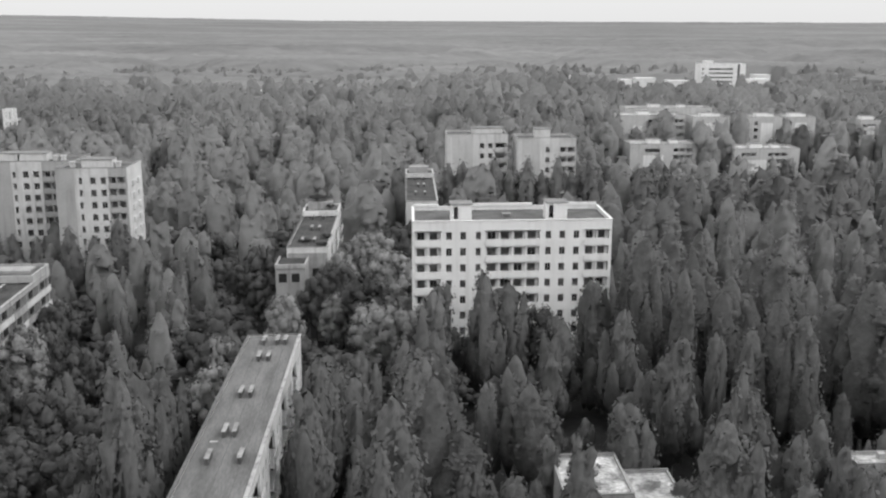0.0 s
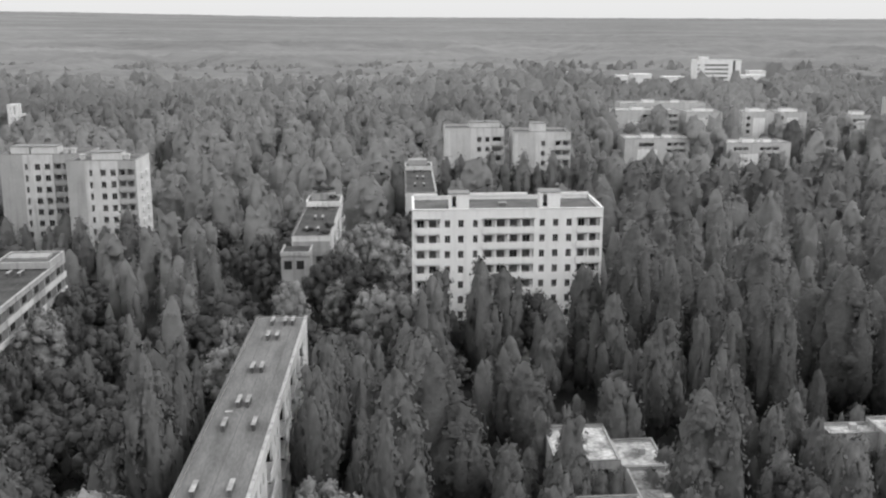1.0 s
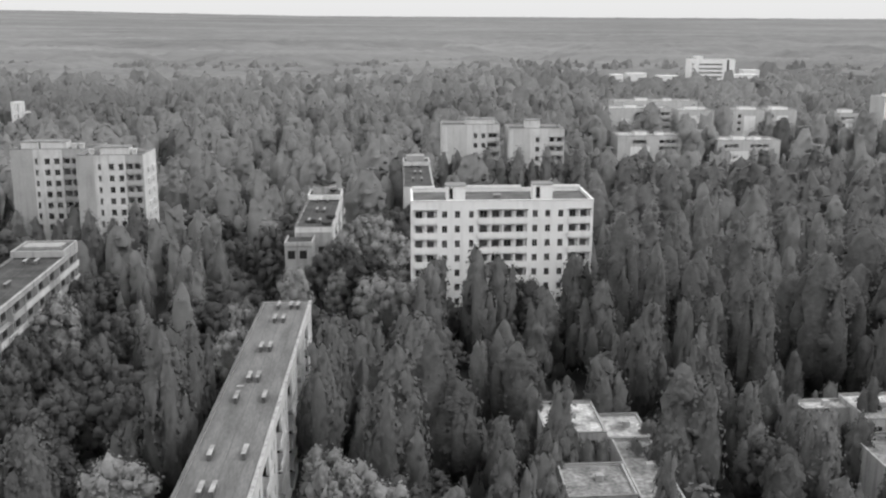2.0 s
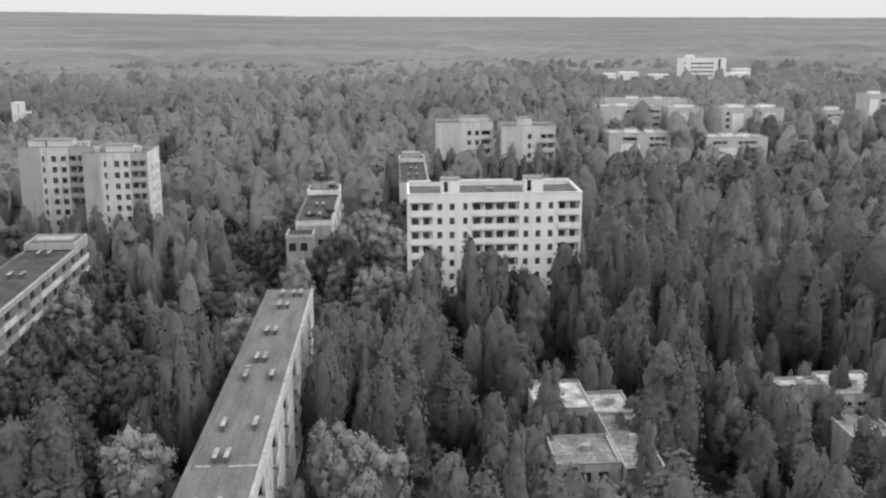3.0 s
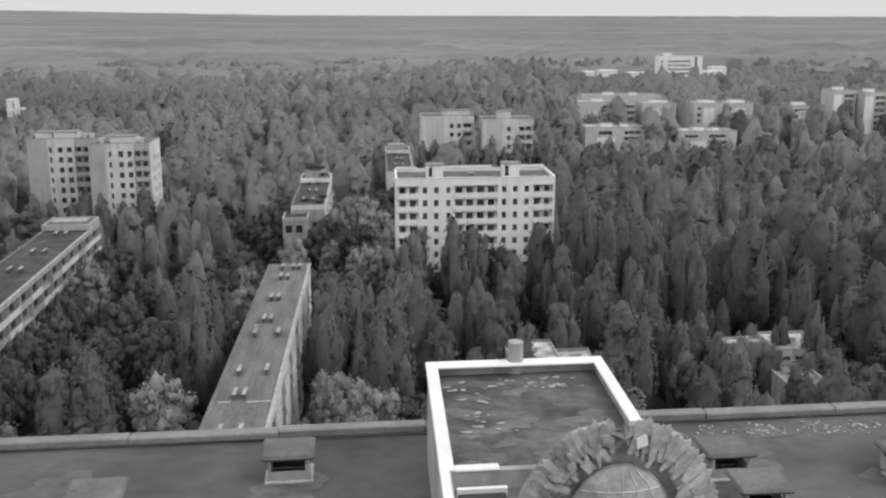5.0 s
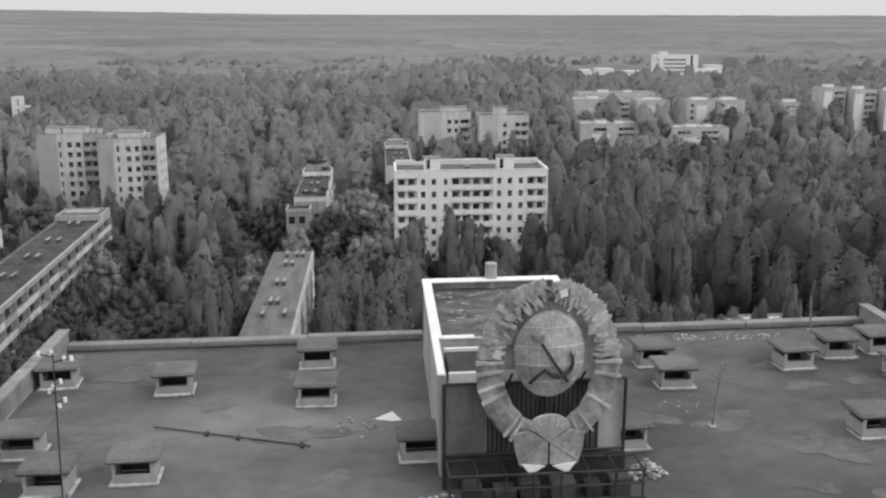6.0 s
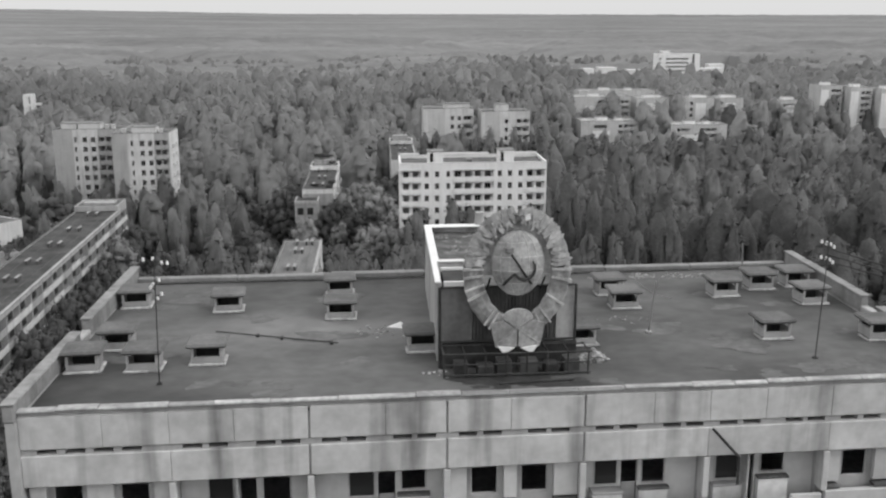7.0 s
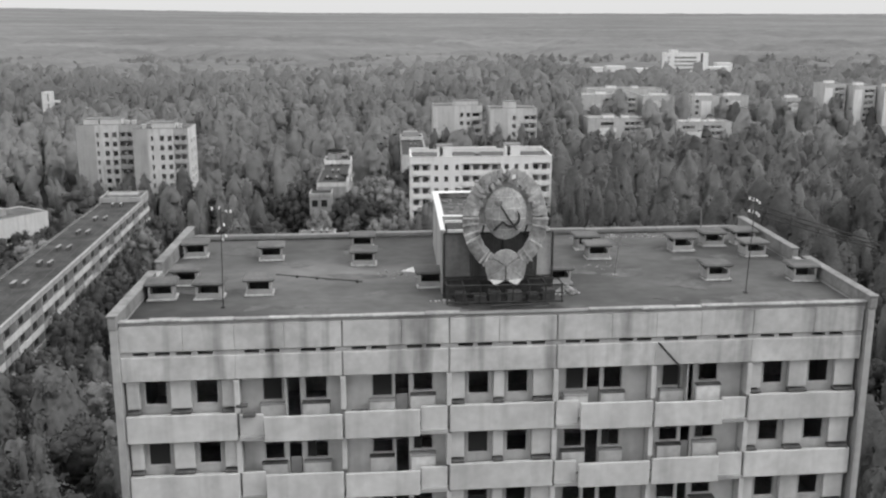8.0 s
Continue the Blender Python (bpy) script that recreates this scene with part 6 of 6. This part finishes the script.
# single trees that stand out: x, y, height, radius of the crown
BIRCHES = [(4.4, 96, 25.5, 4.0), (-5, 108, 21.5, 2.9), (-4, 119, 22, 3.0), (8, 125, 20, 3.4), (-23.9, 100.6, 27, 3.6), (-22.9, 117.4, 21.5, 3), (17.7, 124, 16, 1.9), (25.8, 124, 14.7, 2.5), (26.8, 108.7, 14.8, 1.3), (18, 100, 14.2, 2.6), (14.2, 158, 20.3, 3.5), (21.2, 152.9, 23.5, 3.4), (25.5, 157, 21.0, 3.5), (39.2, 156, 21.5, 3.3), (41.4, 143.7, 19.8, 3.3), (32.6, 148.8, 17, 3.3), (38.4, 128, 12.6, 2.8), (43.8, 125, 21, 3.3), (44.2, 103, 25, 2.4), (51, 130, 20.5, 1.9), (38.8, 93.5, 22.8, 4.4), (51.3, 103.2, 16.3, 2.5), (57.7, 111.3, 15, 2.3), (73.3, 102.2, 19.5, 1.9)]
BIRCHES += [(79.3, 119.6, 20.5, 2.6), (56.8, 93, 16.3, 2.8), (48.8, 72.6, 18, 2.8), (62.3, 85.4, 15.2, 2.2), (33, 80, 17.8, 1.9), (14.1, 60.8, 26, 1.7), (12.4, 69.7, 17.5, 2.6), (9.4, 75.3, 17, 3.0), (8.0, 118, 21.5, 3.5), (12.5, 152, 21, 3.5), (34.7, 114, 16.5, 3.3), (-3.4, 125.6, 20, 4.0), (24.9, 98, 18, 2.7), (0.4, 122, 18, 3.3), (-24.3, 108.6, 24, 4.0), (16.8, 90, 14, 2.3)]
ASPENS = [(-85, 238, 15, 3.0), (-80, 236, 13.5, 3.0), (-74, 235, 13, 2.6), (-64, 226, 17, 3.4), (-59, 227, 14.5, 3.2), (-53, 226, 19, 3.8), (-69, 227, 13, 2.6), (-48, 224, 15, 3.0), (26.0, 275.0, 24.0, 2.9), (30.3, 274.4, 24.5, 2.9), (34.6, 273.8, 23.1, 2.8), (38.9, 273.2, 25.3, 3.0), (43.2, 272.6, 22.4, 2.7), (47.5, 272.0, 25.9, 3.1), (51.8, 271.4, 22.0, 2.6), (56.1, 270.8, 26.0, 3.1), (60.4, 270.2, 22.1, 2.7), (64.7, 269.6, 25.6, 3.1)]
FIRS = [(61.6, 133.6, 23.5, 3.4), (61.9, 126.1, 23.7, 2.9), (67.9, 149.9, 26.5, 3.7), (60.9, 168, 26.3, 3.1), (47, 152.9, 29, 3.3), (48.1, 162, 23.5, 3), (50.5, 142.9, 26, 2.4), (73.8, 130.6, 27, 4.3), (55.9, 129.2, 20.7, 2.5), (65.3, 120.2, 14.5, 1.5), (69.6, 105.7, 15.5, 1.7), (104, 126.6, 18.5, 3.5)]
BROAD = [(-41.1, 149.2, 14.7, 3.4), (-39.8, 126.2, 16.3, 4.2), (-41.1, 107.6, 15.6, 4.4), (-41.7, 121.3, 13, 3.5), (-30.6, 108, 16, 3.6), (-42.7, 102.9, 11.6, 4), (-33.3, 234.5, 13.6, 3.4), (-25.6, 204, 14.8, 3.6), (-18.4, 195, 20, 4), (-78.2, 175.7, 12.6, 3), (62.8, 82.5, 13, 3.2), (50, 92, 14, 3.7), (31, 158, 17, 3.7), (-7.0, 180.3, 17.2, 3.4), (-4.6, 185.0, 18.6, 2.7), (-13.6, 180.5, 13, 3.6), (-2.2, 186, 17.6, 4.0), (-16.5, 190, 15, 4.0), (-4.5, 184, 15.5, 4.1), (9, 226, 17, 5.0)]
BROAD += [(-20.3, 146.6, 16, 4.2), (2, 173.7, 18, 5.3), (3.2, 82, 15, 4.8), (-38, 97, 14, 4.1), (-40, 112, 14, 4.1), (-33, 114, 15, 4.4), (-42, 98, 13, 4.2), (-51.0, 64.0, 14.9, 3.1), (-50.4, 69.6, 16.4, 3.5), (-51.8, 75.2, 14.5, 3.0), (-50.5, 80.8, 13.5, 2.9), (-50.8, 86.4, 15.6, 3.2), (-51.7, 92.0, 16.1, 3.5), (-50.2, 97.6, 13.9, 2.8), (-51.3, 103.2, 14.0, 3.1), (-51.3, 108.8, 16.2, 3.3), (-50.2, 114.4, 15.5, 3.4), (-51.7, 120.0, 13.5, 2.7), (-50.9, 125.6, 14.7, 3.3), (-50.5, 131.2, 16.4, 3.2), (-51.8, 136.8, 14.7, 3.3), (-50.4, 142.4, 13.4, 2.6), (-51.0, 148.0, 15.4, 3.5), (-51.6, 153.6, 16.2, 3.1)]
BROAD += [(-50.2, 159.2, 14.0, 3.2), (-51.4, 164.8, 13.8, 2.6), (-51.2, 170.4, 16.1, 3.7), (-75.5, 184, 11.5, 3.0), (-83.5, 172, 12, 3.2), (-73, 188, 12, 3.2), (-80, 170, 11.5, 3.4), (11.0, 233, 16.5, 3.6), (14.4, 232, 17.5, 3.9), (17.8, 231, 15.5, 3.4), (21.2, 230, 16.5, 3.6), (23.5, 99.2, 11.3, 2.2), (26.5, 98.6, 10.8, 2.1), (29.4, 98.4, 10.6, 2.0), (38.0, 80.2, 9.6, 2.0), (38.6, 97.0, 11, 2.3), (70.0, 99.4, 10.3, 1.8), (73.4, 99.7, 10.2, 1.8), (62.2, 105, 9.8, 1.6), (65.2, 105.4, 9.7, 1.6), (65.6, 88.4, 10.2, 2.2), (69.4, 88.6, 10.0, 2.2)]
SILVER = [(-20.1, 145.4, 17, 2.6), (-11.5, 163, 18.5, 3.8), (-51.4, 154.8, 16.8, 3), (-26.3, 84.7, 17, 4.4), (2.6, 78.4, 16.8, 3.2), (-3, 82.8, 17, 3.1), (3, 167, 15, 4.0), (7.0, 174, 16, 4.3), (-3, 178, 14, 4.0), (4, 184, 15, 3.8), (-49.9, 145.8, 16.5, 4.7), (-28, 93, 13, 4.7), (-4.2, 94, 13.5, 3.4), (-1, 88, 14, 3.8), (2.8, 85, 13, 3.3), (-20, 140, 14, 4.0), (24.5, 81.6, 10.6, 2.1), (28.0, 81.0, 10.2, 2.3), (31.0, 80.2, 10.4, 2.0), (34.6, 80.0, 10.0, 2.2)]
YOUNG = [(22.5, 79.0, 11, 1.8), (27.0, 78, 11, 1.8), (31.5, 77.5, 10.5, 1.7), (28.5, 96.5, 10.5, 1.4), (24, 111, 13.5, 1.8), (61.5, 104.5, 11.5, 2.1), (65, 99, 12.5, 2.3), (68.5, 88, 12, 2.4), (73.5, 96, 12, 2.4), (63, 86, 13, 2.1), (22.4, 96.5, 11.5, 1.7), (34.5, 96.5, 11.5, 2.1), (37.8, 92, 12.5, 2.3), (37.5, 102, 12, 2.2), (20.8, 103, 12, 1.8), (59.0, 103, 12, 2.0), (71, 98.6, 12, 2.2), (75.5, 103, 12.5, 2.3), (67.2, 103, 11.5, 1.7), (21.3, 90, 13.5, 2.0), (21.6, 86, 12.5, 1.9), (22.3, 83.4, 11.5, 1.5), (70.5, 86.5, 12, 2.0), (75.5, 98.5, 12.5, 2.1)]
YOUNG += [(59.5, 108, 12.5, 1.9), (63.2, 103.5, 11.8, 1.6), (22.8, 95.0, 14, 1.8), (25.2, 95.2, 13, 1.6), (27.8, 95.0, 12.5, 1.5), (29.8, 95.5, 12, 1.4), (23.2, 92.8, 13.5, 1.6)]
SILVER += [(10.8, 159.5, 17, 4.0), (6.0, 158, 17.5, 4.2), (7, 200, 17, 5.0), (4, 215, 18, 5.3), (-1.0, 205, 18.6, 4.0), (-2.2, 196, 18.0, 3.4), (-0.4, 72.3, 16.5, 2.8)]
ASPENS += [(21.9, 70.3, 17, 2.9), (25.0, 67.9, 16.5, 2.8), (28.0, 65.0, 16.3, 2.7), (12.4, 69.4, 16.8, 2.6), (33.0, 69.3, 16, 2.8), (20.2, 66.0, 16, 2.4), (17.7, 62.6, 20.5, 3.0), (34.7, 74.1, 16.2, 3.2)]
HEROES = ASPENS + BIRCHES + FIRS + BROAD + SILVER + YOUNG
for stand, k_ in ((ASPENS, "poplar"), (YOUNG, "upright"), (BIRCHES, "upright"), (FIRS, "conifer"), (BROAD, "round"), (SILVER, "willow")):
    for i, (x, y, h, r) in enumerate(stand):
        s_ = h / KINDS[k_][1]
        tree(x, y, k_, s_, r / (KINDS[k_][0] * s_) * (1.3 if k_ in ("upright", "conifer") else (1.5 if k_ == "poplar" and x > 0 else 1.0)), i * 1.7, i % 7)
plant()


for x, y, z, w_, h_ in ((-8.6, 227.6, 21.8, 2.0, 1.5), (-6.6, 228.4, 21.8, 1.7, 1.2), (-5.6, 226.0, 20.2, 1.3, 1.3), (-9.9, 196.5, 18.9, 1.4, 1.0), (-6.2, 192.5, 18.9, 1.2, 1.2), (-5.5, 199.5, 18.9, 1.2, 1.4)):
    shrub = thing("roof_shrub", x, y, z, "small leafy shrub grown on a derelict roof", "shrub", "shrubs on the roofs")
    shrub.scale = (w_ / 4.1, w_ / 4.1, h_ / 14.0)
    part("crown", NEAR_CROWN["round"][int(w_ * 10) % 7], None, shrub)
    part("stem", NEAR_TRUNK["round"][0], None, shrub)


# ---- canopy of the woods out to the horizon ----
def far_canopy():
    v, f = [], []
    y, rows = 430.0, []
    while y < 4700:
        rows.append(y)
        y += 6 + (y - 430) * 0.008
    n = 320
    for y in rows:
        half = 0.62 * y + 120
        for i in range(n + 1):
            x = (2 * i / n - 1) * half + 0.07 * y
            size = 6.0 + y * 0.003
            crowns = (2.4 * abs(noise.noise((x / size, y / size, 0.0))) * 2 - 1.6 + noise.noise((x / (2.3 * size), y / (2.3 * size), 4.0)) * 1.2) * (1 - 0.6 * min(1.0, max(0.0, (y - 1200) / 1800.0)))
            # stands of different age, with sharp edges
            age = noise.noise((x / 160, y / 230, 5.0)) + 0.35 * noise.noise((x / 60, y / 80, 7.0))
            stand = 4.5 * max(-1.0, min(1.0, age * 7.0)) * max(0.0, min(1.0, (y - 650) / 300.0)) * max(0.1, min(1.0, (2600 - y) / 1200.0))
            base = 3.0 + 11.5 * min(1.0, max(0.0, (y - 430) / 330.0))
            v.append((x, y, hill(x, y) + base * (1 - 1.3 * far_low(x, y)) + (crowns + stand) * (0.4 if far_low(x, y) else 1.0)))
    for j in range(len(rows) - 1):
        for i in range(n):
            p = v[j * (n + 1) + i]
            if p[1] > 1000 or all(is_free(p[0] + dx, p[1] + dy) for dx in (0, 3, 6) for dy in (0, 6)):
                f.append((j * (n + 1) + i, j * (n + 1) + i + 1, (j + 1) * (n + 1) + i + 1, (j + 1) * (n + 1) + i))
    m = bpy.data.meshes.new("distant_forest")
    m.from_pydata(v, [], f)
    m.polygons.foreach_set("use_smooth", [True] * len(f))
    m.materials.append(CANOPY)
    tagged(new("distant_forest", m), "unbroken distant forest canopy out to the horizon", "forest", kind="stuff")


far_canopy()
